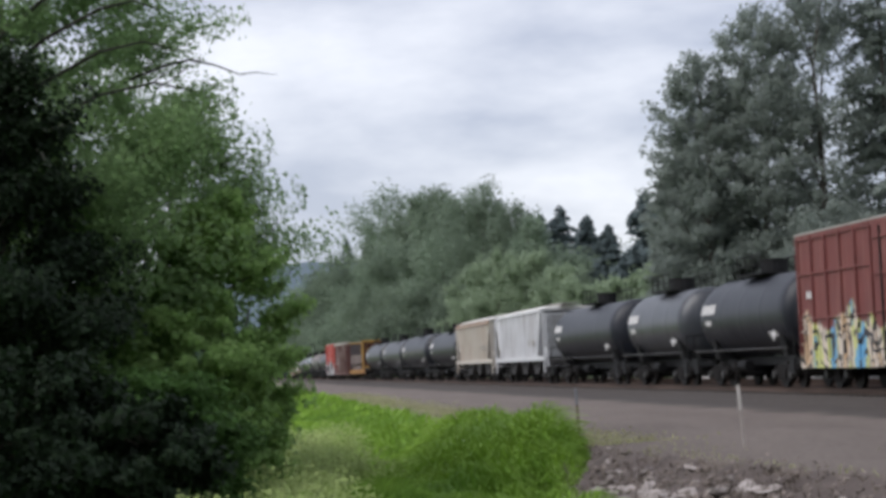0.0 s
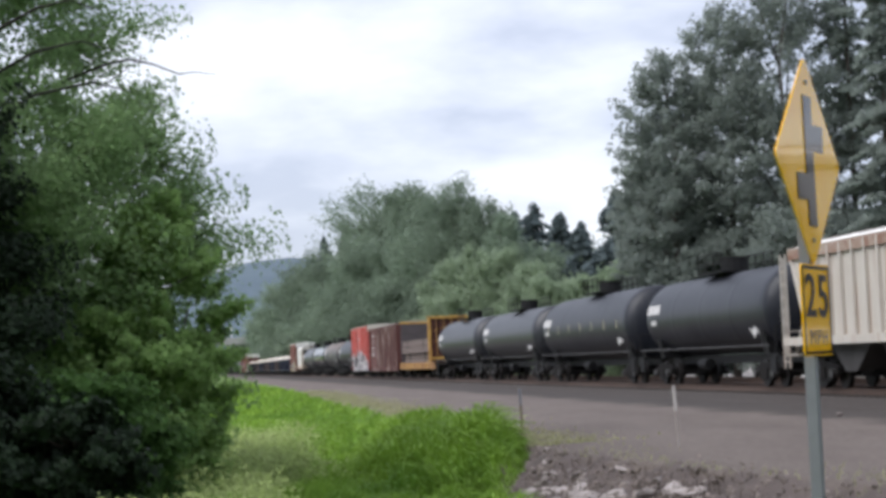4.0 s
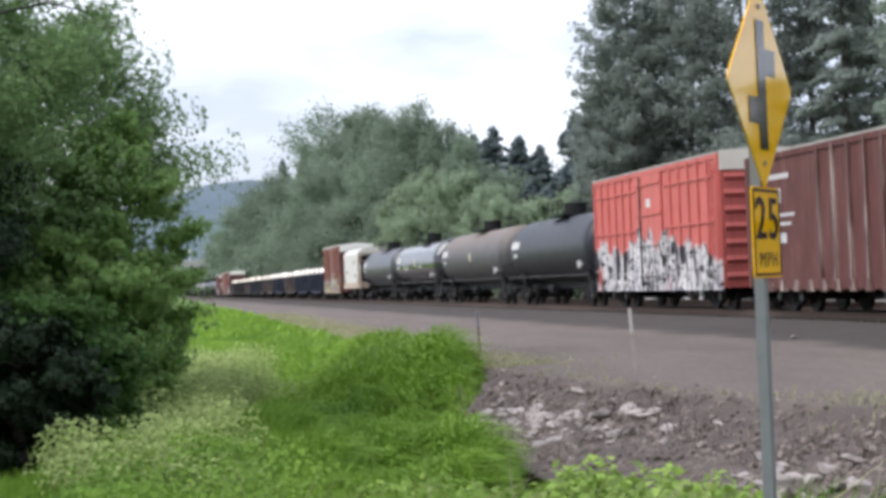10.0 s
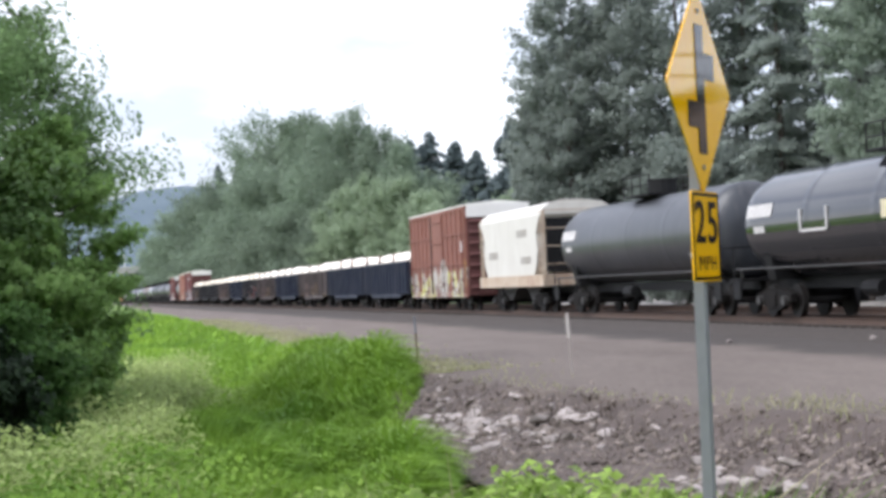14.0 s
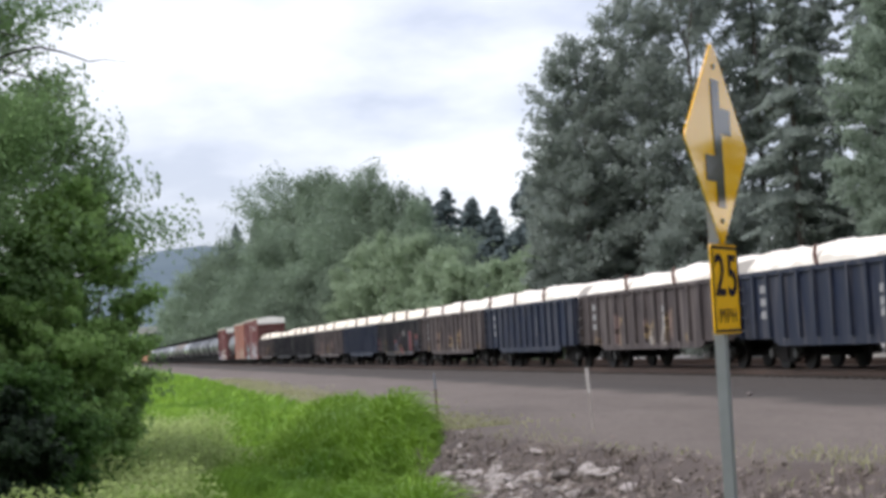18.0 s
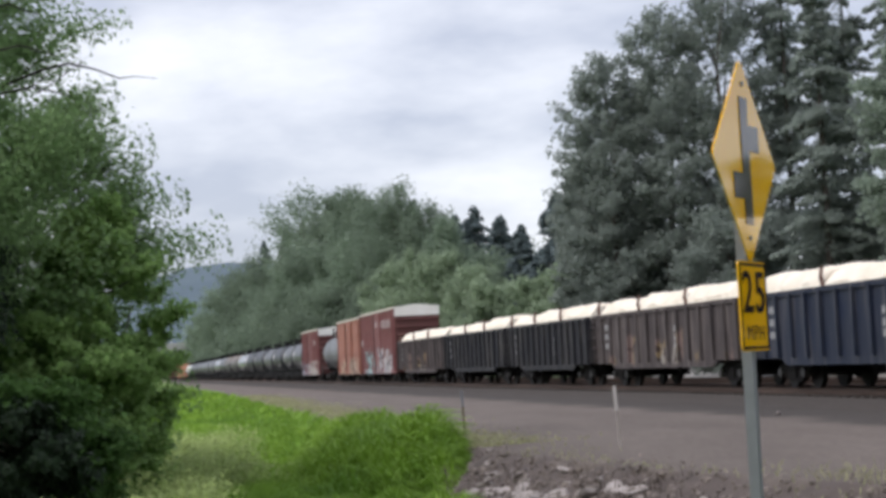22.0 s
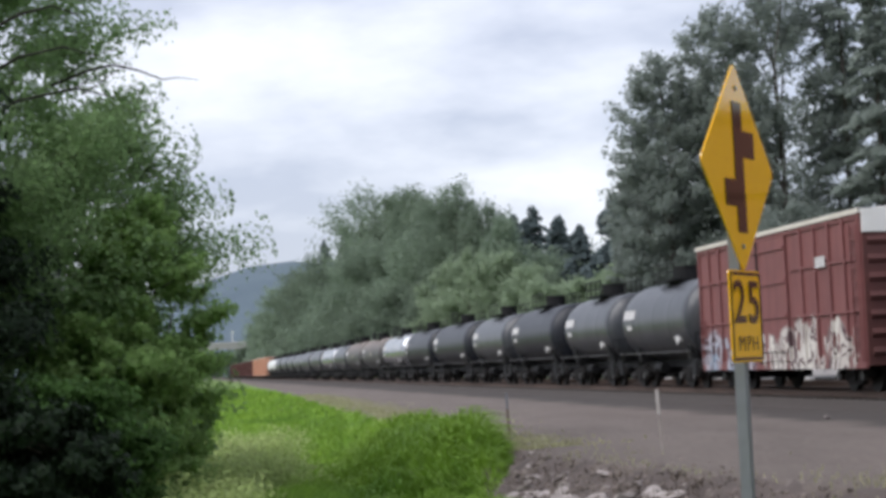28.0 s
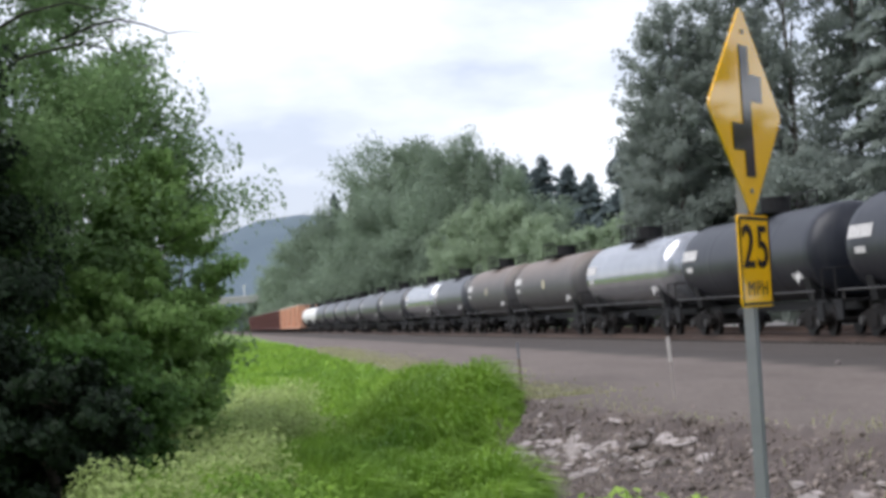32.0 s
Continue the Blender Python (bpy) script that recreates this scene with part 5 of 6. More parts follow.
def bough_points(height, radius, base, n, seed, tiers, sweep=0.65, droop=0.22):
    """Needle sprays of a conifer: flat drooping boughs in tiers round the trunk."""
    r = np.random.RandomState(seed)
    h = np.sort(r.uniform(0, 1, tiers) ** 0.9)
    az = r.uniform(0, 2 * math.pi, tiers)
    far = (radius * (1 - h) ** sweep + 0.05 * radius) * r.uniform(0.6, 1.12, tiers)
    z = base + (height - base) * h
    k = r.choice(tiers, n, p=(far + 0.3) / (far + 0.3).sum())
    q = r.uniform(0, 1, n) ** 0.7
    wide = r.normal(0, 0.17, n) * far[k] * (1.15 - 0.8 * q)
    c, sn = np.cos(az[k]), np.sin(az[k])
    pts = np.stack([c * q * far[k] - sn * wide, sn * q * far[k] + c * wide, z[k] - droop * far[k] * q * q + r.normal(0, 0.05, n) * radius * (1.2 - q)], 1)
    facing = np.stack([c * 0.45, sn * 0.45, np.full(n, 0.9)], 1)
    tips = np.stack([np.cos(az) * far * 0.8, np.sin(az) * far * 0.8, z - droop * far * 0.64], 1)
    return pts, facing, tips


def tree(name, label, x, y, z, height, radius, mat, n, leaf, seed, shape="round", base=0.2, lobes=40, tight=0.25, trunk=0.3, limbs=8, squash=0.7, rise=0.6, hollow=0.15, corners=4, scatter=0.55):
    t = thing(name, label, "tree", pose(x, y, z), group="trees beside the railway")
    if shape == "fir":
        pts, facing, cs = bough_points(height, radius, height * base, n, seed, lobes)
    else:
        pts, facing, cs = crown_points(height, radius, height * base, n, seed, shape, lobes, tight, squash, rise, hollow)
    r = random.Random(seed)
    g = Shape()
    lean = [(r.uniform(-0.2, 0.2) * i, r.uniform(-0.2, 0.2) * i) if shape != "fir" else (0, 0) for i in range(5)]
    zs = [0, 0.25, 0.5, 0.72, 0.93]
    p = [Vector((lean[i][0], lean[i][1], zs[i] * height)) for i in range(5)]
    p[0].z = -0.4
    for i in range(4):
        g.rod(p[i], p[i + 1], trunk * (1 - 0.22 * i), 8, trunk * (1 - 0.22 * (i + 1)))
    part("trunk", g, "bark", t, smooth=True)
    for c in r.sample(list(cs), min(limbs, len(cs))):
        h = max(0.15 * height, c[2] - 0.22 * height * r.uniform(0.4, 1.0)) if shape != "fir" else c[2]
        i = min(3, int(h / height * 4))
        root = p[i].lerp(p[i + 1], min(1, max(0, (h - p[i].z) / max(0.1, p[i + 1].z - p[i].z))))
        part("limb", Shape().rod(root, Vector(c), trunk * 0.28, 6, trunk * 0.07), "bark", t)
    part("crown", leaves("crown", pts, leaf, mat, seed + 1, facing, scatter, corners), mat, t)
    return t


MID = "broad hazy green tree in the wood beyond the railway"
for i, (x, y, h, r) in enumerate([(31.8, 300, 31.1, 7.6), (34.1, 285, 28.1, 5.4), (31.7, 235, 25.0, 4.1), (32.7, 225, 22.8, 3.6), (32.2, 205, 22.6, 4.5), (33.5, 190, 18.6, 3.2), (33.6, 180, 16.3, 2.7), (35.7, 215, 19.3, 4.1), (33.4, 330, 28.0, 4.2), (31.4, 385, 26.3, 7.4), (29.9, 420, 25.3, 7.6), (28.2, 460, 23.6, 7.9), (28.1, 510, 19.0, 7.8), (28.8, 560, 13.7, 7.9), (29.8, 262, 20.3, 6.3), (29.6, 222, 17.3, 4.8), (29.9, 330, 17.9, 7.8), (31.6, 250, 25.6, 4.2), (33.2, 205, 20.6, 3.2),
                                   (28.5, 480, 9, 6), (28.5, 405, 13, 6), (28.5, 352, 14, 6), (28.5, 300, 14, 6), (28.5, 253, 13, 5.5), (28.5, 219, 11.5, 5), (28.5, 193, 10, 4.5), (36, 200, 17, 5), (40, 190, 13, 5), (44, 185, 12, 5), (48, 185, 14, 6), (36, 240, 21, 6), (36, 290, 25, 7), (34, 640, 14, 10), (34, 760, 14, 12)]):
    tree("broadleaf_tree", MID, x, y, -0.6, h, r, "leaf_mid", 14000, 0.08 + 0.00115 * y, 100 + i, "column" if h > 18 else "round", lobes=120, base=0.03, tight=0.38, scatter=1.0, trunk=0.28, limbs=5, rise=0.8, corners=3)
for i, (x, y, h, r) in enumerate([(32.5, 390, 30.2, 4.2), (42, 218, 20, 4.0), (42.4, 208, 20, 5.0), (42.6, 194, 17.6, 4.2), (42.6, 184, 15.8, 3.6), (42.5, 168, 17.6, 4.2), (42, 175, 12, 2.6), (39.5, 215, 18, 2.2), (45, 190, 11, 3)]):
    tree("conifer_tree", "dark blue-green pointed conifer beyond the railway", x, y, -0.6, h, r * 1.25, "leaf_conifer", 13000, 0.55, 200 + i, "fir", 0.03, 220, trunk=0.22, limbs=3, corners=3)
for i in range(9):
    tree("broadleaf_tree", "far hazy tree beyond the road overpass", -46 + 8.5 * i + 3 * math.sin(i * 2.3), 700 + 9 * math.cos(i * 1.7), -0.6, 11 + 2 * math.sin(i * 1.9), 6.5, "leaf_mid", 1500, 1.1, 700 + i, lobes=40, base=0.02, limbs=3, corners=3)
WIL = "pale green willow beside the railway"
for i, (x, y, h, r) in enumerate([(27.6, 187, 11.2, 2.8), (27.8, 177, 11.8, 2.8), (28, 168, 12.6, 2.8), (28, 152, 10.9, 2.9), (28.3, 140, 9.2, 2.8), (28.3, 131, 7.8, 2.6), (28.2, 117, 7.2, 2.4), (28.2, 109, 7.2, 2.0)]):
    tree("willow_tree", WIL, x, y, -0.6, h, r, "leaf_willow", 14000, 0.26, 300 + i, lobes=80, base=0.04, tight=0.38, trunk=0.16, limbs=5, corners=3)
BIG = "tall dark cottonwood and fir with gaps of sky in its crown"
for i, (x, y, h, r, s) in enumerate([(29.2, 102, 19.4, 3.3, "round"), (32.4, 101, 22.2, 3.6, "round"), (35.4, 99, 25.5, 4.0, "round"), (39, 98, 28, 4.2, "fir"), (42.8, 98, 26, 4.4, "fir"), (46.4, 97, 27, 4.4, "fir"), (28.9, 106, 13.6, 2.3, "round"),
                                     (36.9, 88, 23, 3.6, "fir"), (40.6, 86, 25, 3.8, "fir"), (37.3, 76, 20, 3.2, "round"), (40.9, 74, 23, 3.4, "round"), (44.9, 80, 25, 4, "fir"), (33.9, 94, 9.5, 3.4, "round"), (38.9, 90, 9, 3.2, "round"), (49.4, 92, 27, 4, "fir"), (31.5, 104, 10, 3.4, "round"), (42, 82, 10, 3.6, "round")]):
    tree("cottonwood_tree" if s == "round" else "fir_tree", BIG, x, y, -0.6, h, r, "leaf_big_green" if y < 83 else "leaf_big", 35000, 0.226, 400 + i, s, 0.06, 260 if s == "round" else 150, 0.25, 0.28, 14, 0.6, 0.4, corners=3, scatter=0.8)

# The near tree and its thicket.
NEAR = "leafy alder with a dense dark crown reaching the ground"
tree("alder_tree", NEAR, -5.2, 39.5, -1.6, 15.5, 6.3, "leaf_near", 235000, 0.112, 500, "broad", 0.02, 420, 0.17, 0.2, 70, 0.7, 0.6, 0.4, corners=3)
# Near-black leaves stand in for the shaded core of the thicket.
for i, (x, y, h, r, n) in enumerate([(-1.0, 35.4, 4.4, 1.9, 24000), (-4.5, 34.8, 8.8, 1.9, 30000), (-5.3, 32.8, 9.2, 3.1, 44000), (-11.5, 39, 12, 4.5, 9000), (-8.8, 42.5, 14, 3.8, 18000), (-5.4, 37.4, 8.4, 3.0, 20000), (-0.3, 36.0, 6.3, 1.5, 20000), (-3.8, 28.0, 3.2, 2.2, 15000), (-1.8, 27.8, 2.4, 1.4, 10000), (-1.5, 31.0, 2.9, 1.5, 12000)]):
    tree("alder_tree", NEAR, x, y, -1.6, h, r, "leaf_shade" if 0 < i < 5 or 6 < i < 9 else "leaf_near" if i == 5 else "leaf_thicket" if i == 9 else "leaf_shrub", int(n * 1.5), 0.12, 510 + i, corners=3, lobes=120, base=0.02, tight=0.22, trunk=0.12, limbs=16)

def bough(points, r, parent, mat, label=""):
    g = Shape()
    for i in range(len(points) - 1):
        g.rod(points[i], points[i + 1], r * (1 - i / len(points)), 6, r * (1 - (i + 1) / len(points)))
    return part("dead_branch", g, mat, parent, label)


alder = bpy.data.objects["alder_tree"]
bough([(2.3, -2.4, 8.6), (3.9, -2.8, 9.15), (4.4, -2.85, 9.25), (4.9, -2.9, 9.12), (5.4, -3.0, 8.9), (5.7, -3.0, 8.94), (6.15, -3.0, 8.88)], 0.035, alder, "twig", "bare twig reaching out of the crown")
for k in range(5):
    q = 0.9 * k
    bough([(-0.5 + 0.3 * q, -3.0, 6.5 + 1.1 * q), (1.2 + 0.2 * q, -4.0, 7.6 + 1.05 * q), (2.6 + 0.05 * q, -4.4, 8.3 + 0.95 * q), (3.7 - 0.2 * q, -4.6, 8.5 + 0.9 * q), (4.5 - 0.35 * q, -4.6, 8.3 + 0.9 * q)], 0.05, alder, "twig", "dark arching bough")
for dz, dx in ((0, 0), (-2.6, -2.4)):
    bough([(-0.9 + dx, -5.7, 6.5 + dz), (0.68 + dx, -5.9, 7.0 + dz), (1.2 + dx, -5.95, 7.1 + dz), (1.63 + dx, -5.95, 7.4 + dz), (2.33 + dx, -5.95, 7.6 + dz)], 0.075, alder, "deadwood", "pale lichened dead branch")
    bough([(1.2 + dx, -5.95, 7.1 + dz), (1.6 + dx, -6.0, 7.05 + dz), (1.72 + dx, -6.0, 6.8 + dz)], 0.045, alder, "deadwood", "pale lichened dead branch")
    bough([(0.3 + dx, -5.9, 6.9 + dz), (0.5 + dx, -6.0, 7.2 + dz), (0.85 + dx, -6.0, 7.35 + dz)], 0.04, alder, "deadwood", "pale lichened dead branch")
# Thin sprays with small leaves stand out of the crown's open side.
fr = random.Random(88)
for k in range(46):
    q = fr.random()
    x0, z0 = lerp(q, [0, 0.35, 0.7, 1], [-1.2, -0.3, 0.4, 1.2]) + fr.gauss(0, 0.25) - 0.9, lerp(q, [0, 0.35, 0.7, 1], [8.2, 6.2, 4.6, 3.2]) + fr.gauss(0, 0.3)
    y0 = fr.uniform(37.0, 40.0)
    way = Vector((fr.uniform(0.6, 1.0), fr.uniform(-0.4, 0.4), fr.uniform(0.1, 0.75))).normalized()
    far = fr.uniform(0.7, 1.35)
    p = [Vector((x0, y0, z0)) + way * far * i / 3 + Vector((0, 0, -0.1 * i * i / 9 + fr.uniform(-0.04, 0.04))) - Vector((-5.2, 39.5, -1.6)) for i in range(4)]
    g = Shape()
    for i in range(3):
        g.rod(p[i], p[i + 1], 0.016 * (1 - i / 4), 5, 0.016 * (1 - (i + 1) / 4))
    for i in range(5):
        a = p[1].lerp(p[3], i / 5)
        g.rod(a, a + Vector((fr.uniform(-0.1, 0.3), fr.uniform(-0.2, 0.2), fr.uniform(0.05, 0.35))), 0.008, 4, 0.004)
    sprig = part("spray", g, "twig", alder)
    rr = np.random.RandomState(900 + k)
    c = np.array([p[0].lerp(p[3], 0.25 + 0.75 * u) for u in rr.uniform(0, 1, 110)]) + rr.normal(0, 1, (110, 3)) * (0.13, 0.13, 0.13) + (0.04, 0, 0.08)
    part("spray_leaves", leaves("spray_leaves", c, 0.085, "leaf_near", 950 + k, np.tile((0.2, -0.3, 1.0), (110, 1)), 0.7, 3), "leaf_near", sprig)
# Unseen tall trees, added along the road behind the viewer to shade the thicket.
for i, (x, y, h, r) in enumerate([(-12.5, 29, 15, 5.5), (-13, 20, 16, 5.5), (-12.5, 11, 16, 5), (-11, 2, 15, 5), (-9, -7, 15, 5), (-2, -11, 14, 5)]):
    tree("broadleaf_tree", "unseen tall leafy tree added on the near side for shade", x, y, -1.2, h, r, "leaf_near", 5000, 0.5, 620 + i, lobes=70, base=0.03, limbs=6)
# Unseen lower trees past the big ones, added to mirror in the sign's face.
for i, (x, y, h, r) in enumerate([(49, 57, 12.6, 4.4), (50, 50, 8.2, 4.4), (50, 43.5, 8.7, 4.2), (51.5, 36.8, 12.5, 4.0), (52, 31, 10.4, 4.4), (53, 25, 10, 4.4)]):
    tree("broadleaf_tree", "unseen low green tree added for the sign reflection", x, y, -0.6, h, r, "leaf_mid", 4000, 0.7, 600 + i, lobes=50, base=0.03, limbs=4)

# ---- hill ----
hx = [-2600 + 60 * i for i in range(100)]
hy = [1800 + 90 * i for i in range(22)]


def hill_z(x, y):
    k = math.exp(-((x - 190) / 330) ** 2) * 150 + 34 * math.exp(-((x + 500) / 700) ** 2) + 60 * math.exp(-((x - 1300) / 800) ** 2)
    return -14 + k * math.exp(-((y - 2500) / 420) ** 2) * (1 + 0.06 * noise.noise((x * 0.006, y * 0.006, 1)))


hill = sheet("hill_backdrop", hx, hy, hill_z, "hill", "wooded hill in the distance, tinted haze blue", "hill")

# ---- road sign ----
sign = thing("road_sign", "yellow diamond turn sign over a 25 MPH plate, grey post", "road sign", pose(3.165, 8.61, 0, 0, 0, 52.5))


def plate(outline, d0, d1):
    """outline: (x, z) corners in the sign's plane; the face looks along -y."""
    return Shape().prism_y(outline, d0, d1)


def rounded(pts, r, k=4):
    out = []
    for i, p in enumerate(pts):
        a, b, c = Vector(pts[i - 1]), Vector(p), Vector(pts[(i + 1) % len(pts)])
        u, w = (a - b).normalized(), (c - b).normalized()
        for j in range(k + 1):
            s = j / k
            q0, q1 = b + u * r, b + w * r
            out.append(tuple(q0.lerp(b, s).lerp(b.lerp(q1, s), s)))
    return out


DZ, PZ, HD = 2.155, 1.405, 0.535
part("post", Shape().box(0, 0.04, 0.78, 0.055, 0.055, 3.4), "post", sign)
dia = part("diamond_panel", plate(rounded([(0, DZ - HD), (HD, DZ), (0, DZ + HD), (-HD, DZ)], 0.045), -0.004, 0.004), "sign_yellow", sign)
arrow = [(-0.065, 0.33), (0.065, 0.33), (0.065, 0.19), (0.235, 0.19), (0.235, 0.055), (0.065, 0.055), (0.075, -0.33), (-0.055, -0.33), (-0.055, -0.2), (-0.217, -0.2), (-0.217, -0.068), (-0.06, -0.068)]
part("arrow_symbol", plate([(x, DZ + z) for x, z in arrow], -0.009, -0.005), "sign_black", dia, "black reverse-turn arrow")
W2 = 0.229
spd = part("speed_panel", plate(rounded([(-W2, PZ - W2), (W2, PZ - W2), (W2, PZ + W2), (-W2, PZ + W2)], 0.03), -0.004, 0.004), "sign_yellow", sign)


def frame_line(r, w, cz):
    g = Shape()
    for s in (-1, 1):
        g.box(s * r, -0.0065, cz, w, 0.003, 2 * r + w).box(0, -0.0065, cz + s * r, 2 * r - w, 0.003, w)
    return g


part("panel_border", frame_line(0.212, 0.014, PZ), "sign_black", spd)


def letters(text, size, x, z, parent, mat, name, weight):
    cu = bpy.data.curves.new(name, "FONT")
    cu.body, cu.size, cu.align_x, cu.align_y, cu.extrude, cu.offset = text, size, "CENTER", "CENTER", 0.001, weight
    cu.space_character = 1.12 if len(text) < 3 else 1.2
    tmp = bpy.data.objects.new(name, cu)
    scene.collection.objects.link(tmp)
    me = bpy.data.meshes.new_from_object(tmp.evaluated_get(bpy.context.evaluated_depsgraph_get()))
    bpy.data.objects.remove(tmp)
    me.transform(Matrix.Diagonal((1.22, 1, 1, 1)))
    me.materials.clear()
    me.materials.append(M[mat])
    ob = new(name, me)
    ob.parent, ob.matrix_basis = parent, pose(x, -0.008, z, 90, 0, 0)
    return ob


letters("25", 0.30, 0, PZ + 0.06, spd, "sign_black", "speed_number", 0.003)
letters("MPH", 0.11, 0, PZ - 0.14, spd, "sign_black", "speed_unit", -0.0015)
for z in (DZ + 0.4, DZ - 0.4):
    part("bolt", Shape().rod((0, -0.012, z), (0, -0.004, z), 0.012, 10), "post", sign)


# ---- grass, weeds and stones ----
def slope(x, y, d=0.25):
    """The way in which the ground's lumps fall, as (dz/dx, dz/dy)."""
    f = lambda p, q: ground_z(p, q) + relief(p, q)
    return (f(x + d, y) - f(x - d, y)) / (2 * d), (f(x, y + d) - f(x, y - d)) / (2 * d)


def blades(name, spots, height, width, lean, mat, seed, label, comb=0.0):
    """Arched grass blades: spots are (x, y, z, scale). comb: how far they lie over down the slope."""
    r = np.random.RandomState(seed)
    p = np.asarray([q[:4] for q in spots])
    n = len(p)
    h = (height * p[:, 3] * r.uniform(0.6, 1.25, n))[:, None]
    up = np.tile((0.0, 0.0, 1.0), (n, 1))
    if comb:
        fall = np.array([slope(q[0], q[1]) for q in spots])
        up[:, :2] = -0.55 * fall
        up /= np.linalg.norm(up, axis=1)[:, None]
        bend = np.stack([lean[0] - comb * fall[:, 0] + r.normal(0, 0.22, n), lean[1] - comb * fall[:, 1] + r.normal(0, 0.22, n), -0.25 * np.minimum(1.6, np.linalg.norm(fall, axis=1))], 1)
        side = np.cross(bend, up)
        side /= np.maximum(1e-6, np.linalg.norm(side, axis=1))[:, None]
        side += r.normal(0, 0.3, (n, 3))
    else:
        a = r.uniform(0, 2 * math.pi, n)
        side = np.stack([np.cos(a), np.sin(a), np.zeros(n)], 1)
        bend = np.stack([r.normal(lean[0], 0.35, n), r.normal(lean[1], 0.35, n), np.zeros(n)], 1)
    side = side * (width * r.uniform(0.6, 1.4, n))[:, None]
    bend = bend * h
    base = p[:, :3]
    mid = base + up * h * 0.6 + bend * 0.3
    tip = base + up * h * (0.92 - 0.3 * bool(comb)) + bend
    v = np.stack([base - side, base + side, mid + side * 0.8, mid - side * 0.8, tip], 1).reshape(-1, 3)
    k = np.arange(n)[:, None] * 5
    loops = np.concatenate([k + [0, 1, 2, 3], k + [3, 2, 4]], 1)
    me = bpy.data.meshes.new(name)
    me.vertices.add(5 * n)
    me.vertices.foreach_set("co", v.ravel())
    me.loops.add(7 * n)
    me.loops.foreach_set("vertex_index", loops.ravel().astype(np.int32))
    me.polygons.add(2 * n)
    me.polygons.foreach_set("loop_start", (np.arange(n)[:, None] * 7 + [0, 4]).ravel().astype(np.int32))
    me.polygons.foreach_set("loop_total", np.tile([4, 3], n).astype(np.int32))
    me.update(calc_edges=True)
    me.materials.append(M[mat])
    return tagged(new(name, me), label, "grass", kind="stuff")


spots, pr = [], random.Random(21)
while len(spots) < 104000:
    y = 17 + 75 * pr.random() ** 2.2
    b = bank_line(y)
    x = b - 7.5 * pr.random() ** 1.4 + 0.12 * noise.noise((y * 2, 0, 4))
    if pr.random() < 0.55 * (1 - (abs(x - 1.0 - (y - 26) * 0.06) / 1.5) ** 2) and 21 < y < 58:
        continue
    k = lerp(b - x, [0, 0.5, 1.2, 4, 8], [0.3, 0.6, 1.0, 1.0, 0.9]) * max(0.25, 1 + 0.9 * mound(x, y))
    spots.append((x, y, ground_z(x, y) + relief(x, y) - 0.04, k))
blades("grass_bank", spots, 0.46, 0.015, (0.35, -0.3), "grass", 31, "lush long green grass over the ditch bank", 0.8)
spots = []
while len(spots) < 34000:
    y = 15.5 + 26 * pr.random() ** 1.3
    x = pr.uniform(-2.2, 3.2)
    spots.append((x, y, ground_z(x, y) + relief(x, y) - 0.04, 0.9 + 0.5 * noise.noise((x * 0.7, y * 0.4, 2))))
blades("ditch_grass", spots, 0.55, 0.018, (0.25, -0.2), "grass", 36, "rank green grass below the alder")
spots = []
while len(spots) < 20000:
    y = 50 + 190 * pr.random() ** 1.6
    x = bank_line(y) - 16 * pr.random() ** 1.3
    spots.append((x, y, ground_z(x, y) - 0.04, 0.8 + 0.6 * noise.noise((x * 0.4, y * 0.1, 5))))
blades("far_grass", spots, 0.5, 0.07, (0.2, -0.2), "grass", 34, "rank green grass along the far ditch")
spots = []
while len(spots) < 26000:
    y = pr.uniform(9.5, 19)
    x = pr.uniform(-1.5, 9.5)
    if x > bank_line(y) + 0.6 and (y > 15.5 or x < 5.4):
        continue
    k = 1 + 0.5 * noise.noise((x * 0.6, y * 0.6, 9))
    spots.append((x, y, ground_z(x, y) - 0.03, k))
for i in range(1600):
    x, y = pr.gauss(6.9, 0.5), pr.gauss(14.3, 0.7)
    spots.append((x, y, ground_z(x, y) - 0.03, pr.uniform(0.6, 1.1)))
blades("grass_verge", spots, 0.62, 0.012, (0.1, -0.1), "grass", 32, "tall green roadside grass")
spots = []
while len(spots) < 1500:
    x, y = pr.uniform(0.5, 6.0), pr.uniform(9.5, 15.5)
    if noise.noise((x * 0.8, y * 0.5, 6.2)) > -0.02:
        spots.append((x, y, ground_z(x, y) - 0.03, pr.uniform(0.8, 1.2)))
blades("seed_grass", spots, 0.72, 0.007, (0.15, -0.1), "seed_stem", 38, "thin tan seed stems over the roadside grass")
spots = []
while len(spots) < 500:
    y = pr.uniform(12, 60)
    x = edge(y) + abs(pr.gauss(0, 0.8))
    if noise.noise((x * 0.8, y * 0.25, 3.3)) > 0.12:
        spots.append((x, y, ground_z(x, y) + 0.02, 0.6))
for i in range(380):
    x, y = pr.gauss(9.8, 0.5), pr.gauss(22.6, 1.3)
    spots.append((x, y, ground_z(x, y) + 0.02, 0.7))
blades("gravel_tufts", spots, 0.16, 0.009, (0, 0), "dry_tuft", 33, "thin dry tufts along the gravel's edge")


spots = []
while len(spots) < 21000:
    y = 36 + 90 * pr.random() ** 1.5
    x = edge(y) + pr.gauss(-0.1, 0.95)
    spots.append((x, y, ground_z(x, y) + 0.01, 0.5 + 0.5 * pr.random()))
blades("dry_verge", spots, 0.12, 0.02, (0, 0), "dry_tuft", 35, "yellowed dry grass along the road's far edge")


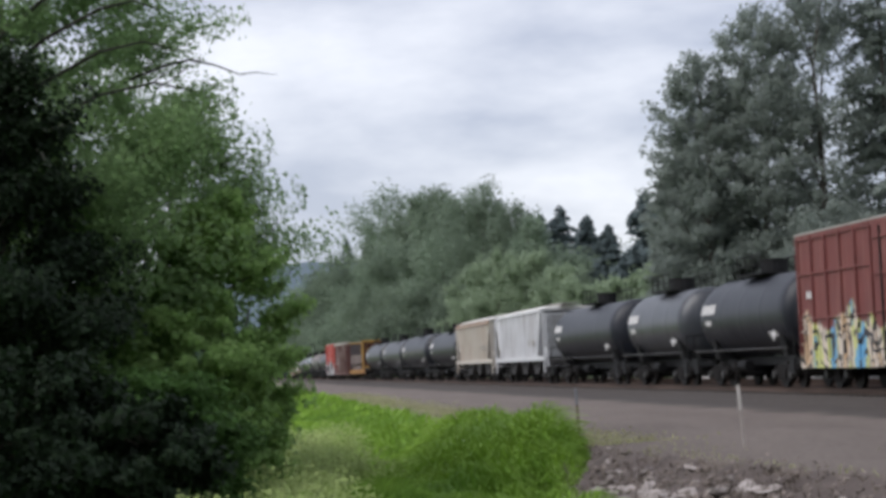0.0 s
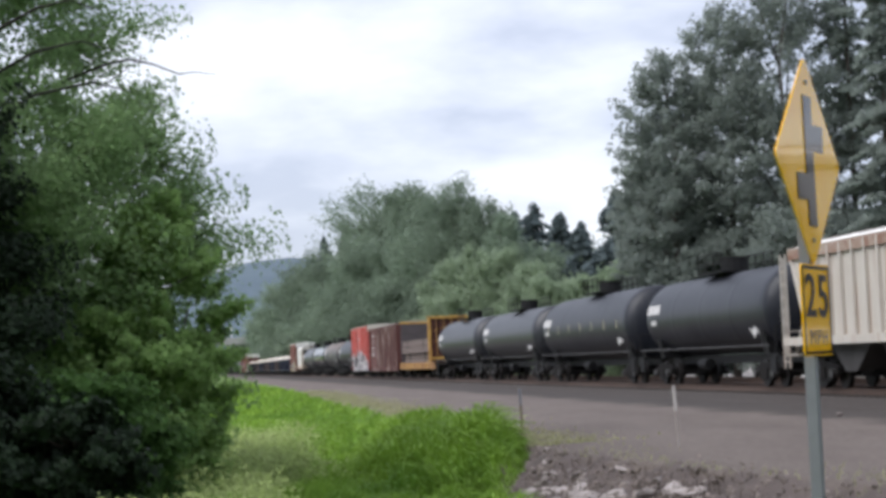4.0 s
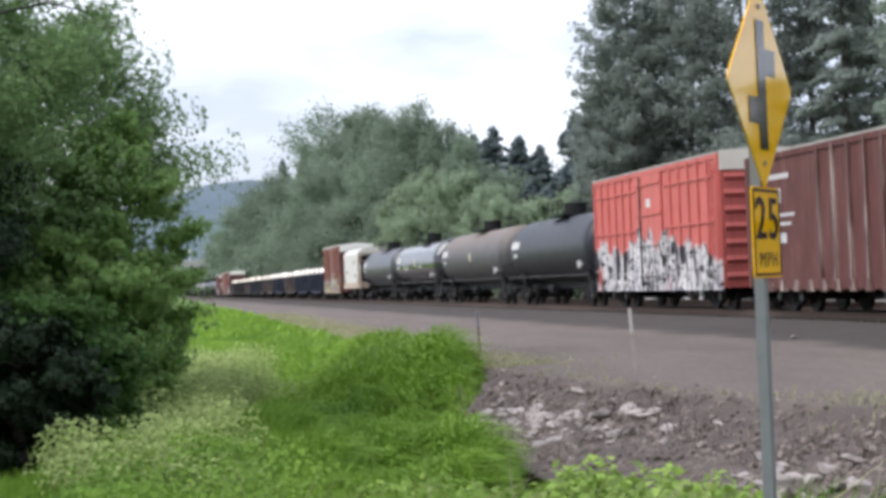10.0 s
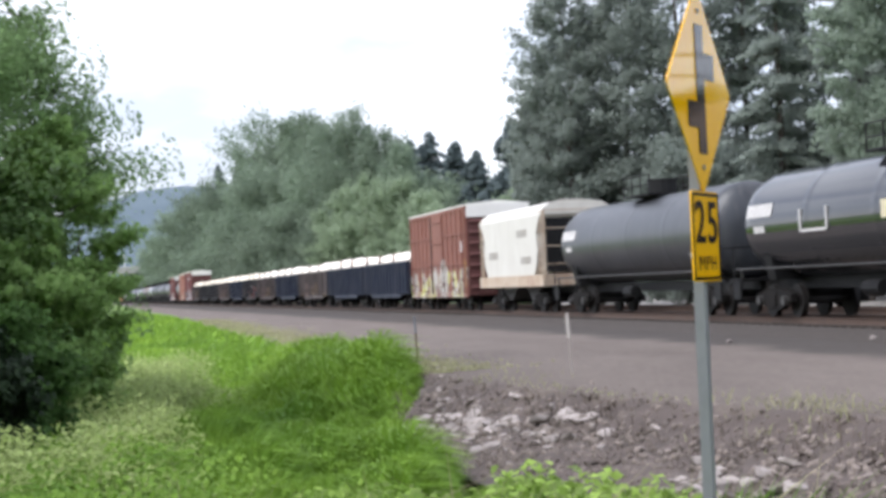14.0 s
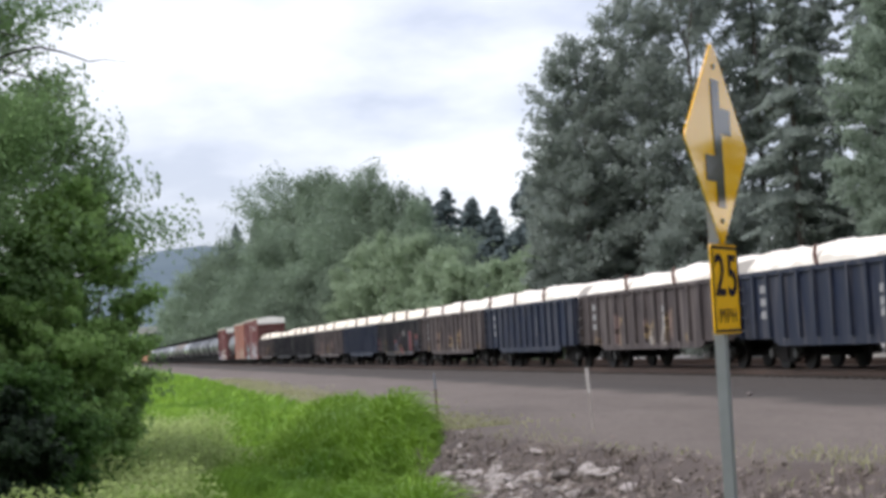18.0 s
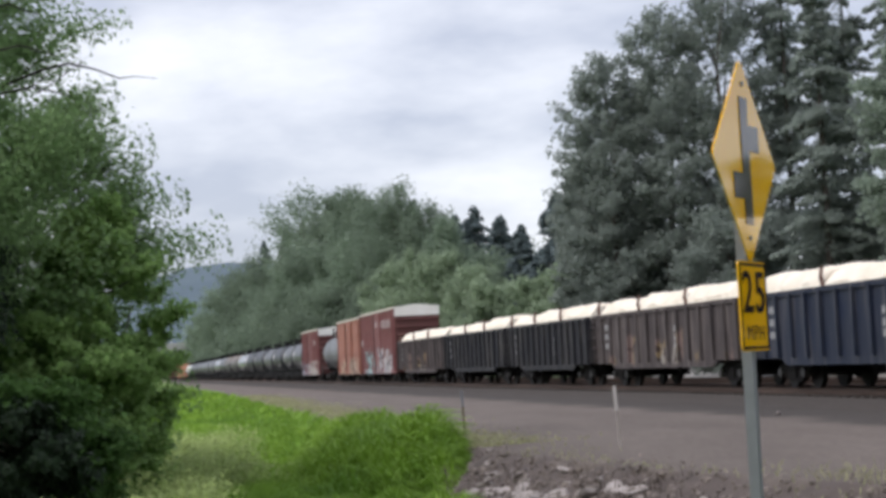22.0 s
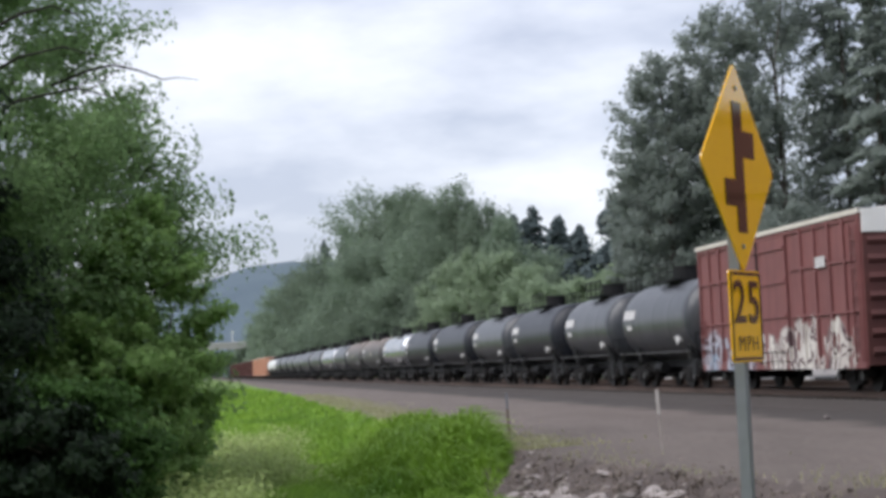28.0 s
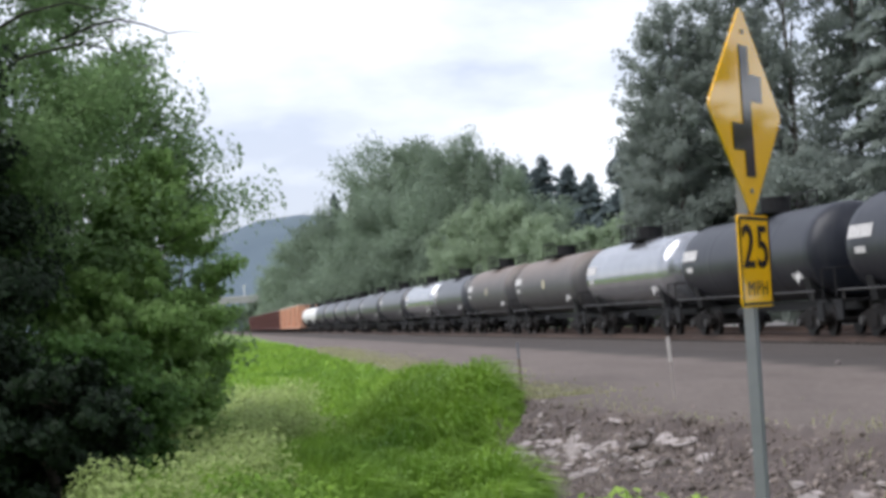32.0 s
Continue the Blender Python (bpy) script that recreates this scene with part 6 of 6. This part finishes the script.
spots = []
while len(spots) < 900:
    y = pr.uniform(17, 33)
    x = edge(y) - abs(pr.gauss(0.55, 0.5))
    if noise.noise((x * 0.6, y * 0.3, 8.1)) > -0.05:
        spots.append((x, y, ground_z(x, y) - 0.02, 0.4 + 0.6 * pr.random()))
blades("dry_brush", spots, 0.26, 0.009, (0, 0), "dry_stalk", 37, "dead brown stalks along the top of the bank")


def plant_cloud(name, places, mat, leaf, seed, label, category):
    r = np.random.RandomState(seed)
    pts = []
    for x, y, h, w, n in places:
        q = r.normal(size=(n, 3))
        far = np.linalg.norm(q, axis=1)[:, None]
        q = np.where(far > 1.7, q / far * 1.7 * r.uniform(0.2, 1.0, (n, 1)), q) * (w * 0.5, w * 0.5, h * 0.3)
        pts.append(q + (x, y, ground_z(x, y) + h * 0.55))
    pts = np.concatenate(pts)
    me = leaves(name, pts, leaf, mat, seed, np.tile((0.0, -0.25, 1.0), (len(pts), 1)), 0.5)
    return tagged(new(name, me), label, category, kind="stuff")


places = []
for i in range(76):
    y = 22.0 + 36 * pr.random() ** 1.2
    x = pr.gauss(0.72 + (y - 26) * 0.06, 0.7) - (pr.uniform(0, 1.0) if y < 28 else 0)
    places.append((x, y, pr.uniform(0.7, 1.3), pr.uniform(0.6, 1.1), 480))
plant_cloud("pale_brush", places, "grass_pale", 0.085, 41, "pale blossoming brush in the ditch", "brush")
places = [(pr.uniform(-0.6, 1.7), pr.uniform(19, 30), pr.uniform(0.5, 1.0), pr.uniform(0.6, 1.2), 420) for i in range(50)]
plant_cloud("green_brush", places, "grass", 0.085, 42, "green leafy undergrowth below the tree", "brush")
places = []
for i in range(125):
    y = pr.uniform(15.2, 20.6)
    x = 2.75 + (20.6 - y) * 0.54 + pr.gauss(0, 0.42)
    places.append((x, y, pr.uniform(0.35, 0.62) + (0.3 if 4.0 < x < 5.5 and y < 18.4 else 0), pr.uniform(0.25, 0.45), 85))
plant_cloud("leafy_weeds", places, "weed", 0.135, 43, "yellow-green broad-leaved weeds along the ditch", "weeds")


def stone_mesh(seed, rough=0.3, mat="stone"):
    bm = bmesh.new()
    bmesh.ops.create_icosphere(bm, subdivisions=1, radius=0.5)
    r = random.Random(seed)
    for v in bm.verts:
        v.co *= 1 + r.uniform(-rough, rough)
        v.co.z *= 0.62
        v.co.x *= 1.15
    me = bpy.data.meshes.new("stone")
    bm.to_mesh(me)
    bm.free()
    me.materials.append(M[mat])
    return me


stones = [stone_mesh(60 + i, 0.42) for i in range(7)]
earthy = [stone_mesh(80 + i, 0.3, "stone_brown") for i in range(5)]
bank = bpy.data.objects["rubble_bank"]
sr = random.Random(77)
for i in range(320):
    y = sr.uniform(14, 36)
    c = sr.random()
    if c < 0.34:
        y, d = sr.gauss(29.5, 1.9), sr.gauss(1.1, 0.4)
    elif c < 0.52:
        y, d = sr.gauss(20.4, 0.9), sr.gauss(1.95, 0.35)
    else:
        d = sr.uniform(-0.2, 2.6)
    x = edge(y) - d
    if x < bank_line(y) + 0.1:
        continue
    k = sr.uniform(0.08, 0.22) if c > 0.52 else sr.uniform(0.1, 0.33)
    ob = new("stone", sr.choice(stones if c < 0.57 else earthy))
    ob.parent = bank
    ob.matrix_basis = Matrix.LocRotScale((x, y, ground_z(x, y) + 0.12 * k), Euler((sr.uniform(-0.4, 0.4), sr.uniform(-0.4, 0.4), sr.uniform(0, 6.3))), (k * sr.uniform(0.8, 1.35), k, k * (sr.uniform(0.5, 0.95) if c < 0.52 else sr.uniform(0.6, 1.1))))
g = Shape()
base = [tuple(v.co) for v in stone_mesh(99).vertices]
faces = [tuple(p.vertices) for p in stone_mesh(99).polygons]
for i in range(7000):
    y = sr.uniform(13, 40)
    d = sr.gauss(1.3, 0.85)
    x = edge(y) - d
    if x < bank_line(y) - 0.1 or d > 3:
        continue
    k = 0.03 + 0.1 * sr.random() ** 2
    m = Matrix.LocRotScale((x, y, ground_z(x, y) + 0.03), Euler((sr.uniform(0, 6), sr.uniform(0, 6), sr.uniform(0, 6))), (k, k, k * 1.2))
    g.add([m @ Vector(p) for p in base], faces)
me = bpy.data.meshes.new("rubble")
me.from_pydata(g.v, [], g.f)
me.materials.append(M["stone_dark"])
tagged(new("rubble", me), "small broken brown stones strewn over the bank", "rubble", kind="stuff")
for x, y, z, k in ((19.4, 41.4, -0.14, 0.22), (17.1, 36.2, -0.3, 0.17), (15.15, 39.8, -0.37, 0.14)):
    ob = new("stone", stones[1])
    ob.matrix_basis = Matrix.LocRotScale((x, y, z), Euler((0.3, 0.2, y)), (k, k, k))
    tagged(ob, "loose pale stone lying beside the ballast", "stone", group="loose stones by the ballast")

# ---- beyond the railway ----
strip("yard", [-20, 20, 40, 60, 80, 100, 140, 200, 300], lambda y: 27.2, lambda y: 70.0, 6, lambda x, y: -0.5, "yard", "pale gravel yard beyond the railway", "ground")
for x, y in ((28.6, 56.6), (28.8, 79.0)):
    b = thing("concrete_barrier", "low pale concrete barrier in the yard beyond the rails", "barrier", pose(x, y, -0.56), group="concrete barriers in the yard")
    part("barrier_block", Shape().prism_y([(-0.25, 0), (0.25, 0), (0.18, 0.2), (0.1, 0.5), (-0.1, 0.5), (-0.18, 0.2)], -0.9, 0.9), "concrete", b)
bridge = thing("overpass", "distant pale road overpass with lamp posts", "bridge", pose(21, 640, 0))
part("deck", Shape().box(4, 0, 11.0, 40, 8, 1.4), "concrete", bridge)
part("parapet", Shape().box(4, -4, 12.2, 40, 0.3, 1.0), "concrete", bridge)
for x in (-13, 7.8, 20):
    part("pier", Shape().box(x, 0, 5, 1.4, 5, 11.4), "concrete", bridge)
for x in (-2, 5.6):
    part("lamp_post", Shape().rod((x, -3.6, 11.5), (x, -3.6, 16.2), 0.16, 8).box(x, -3.6, 16.2, 1.0, 0.5, 0.5), "roof_white", bridge)

# ---- survey stakes ----
def stake(x, y, z0, z1, lean, label, mats):
    s = thing("survey_stake", label, "stake", pose(x, y, z0, 0, lean, 0), group="survey stakes beside the road")
    h = z1 - z0
    part("lath", Shape().box(0, 0, h * 0.3, 0.042, 0.035, h * 0.75), mats[0], s)
    part("painted_top", Shape().box(0, 0, h * 0.835, 0.05, 0.04, h * 0.33), mats[1], s)
    return s


stake(7.75, 40.3, -0.58, 0.53, -2, "thin weathered wooden survey stake in the gravel", ("stake", "post"))
stake(9.25, 32.6, -0.82, 0.6, -3, "thin white-topped survey lath at the gravel's edge", ("stake_pale", "stake_white"))


# ---- motion of the train ----
def motions():
    for ob, s in MOVING:
        walk(ob, [(0.0, pose(TRACK_X, s, 0)), (32.0, pose(TRACK_X, s - SPEED * 32.0, 0))])


motions()
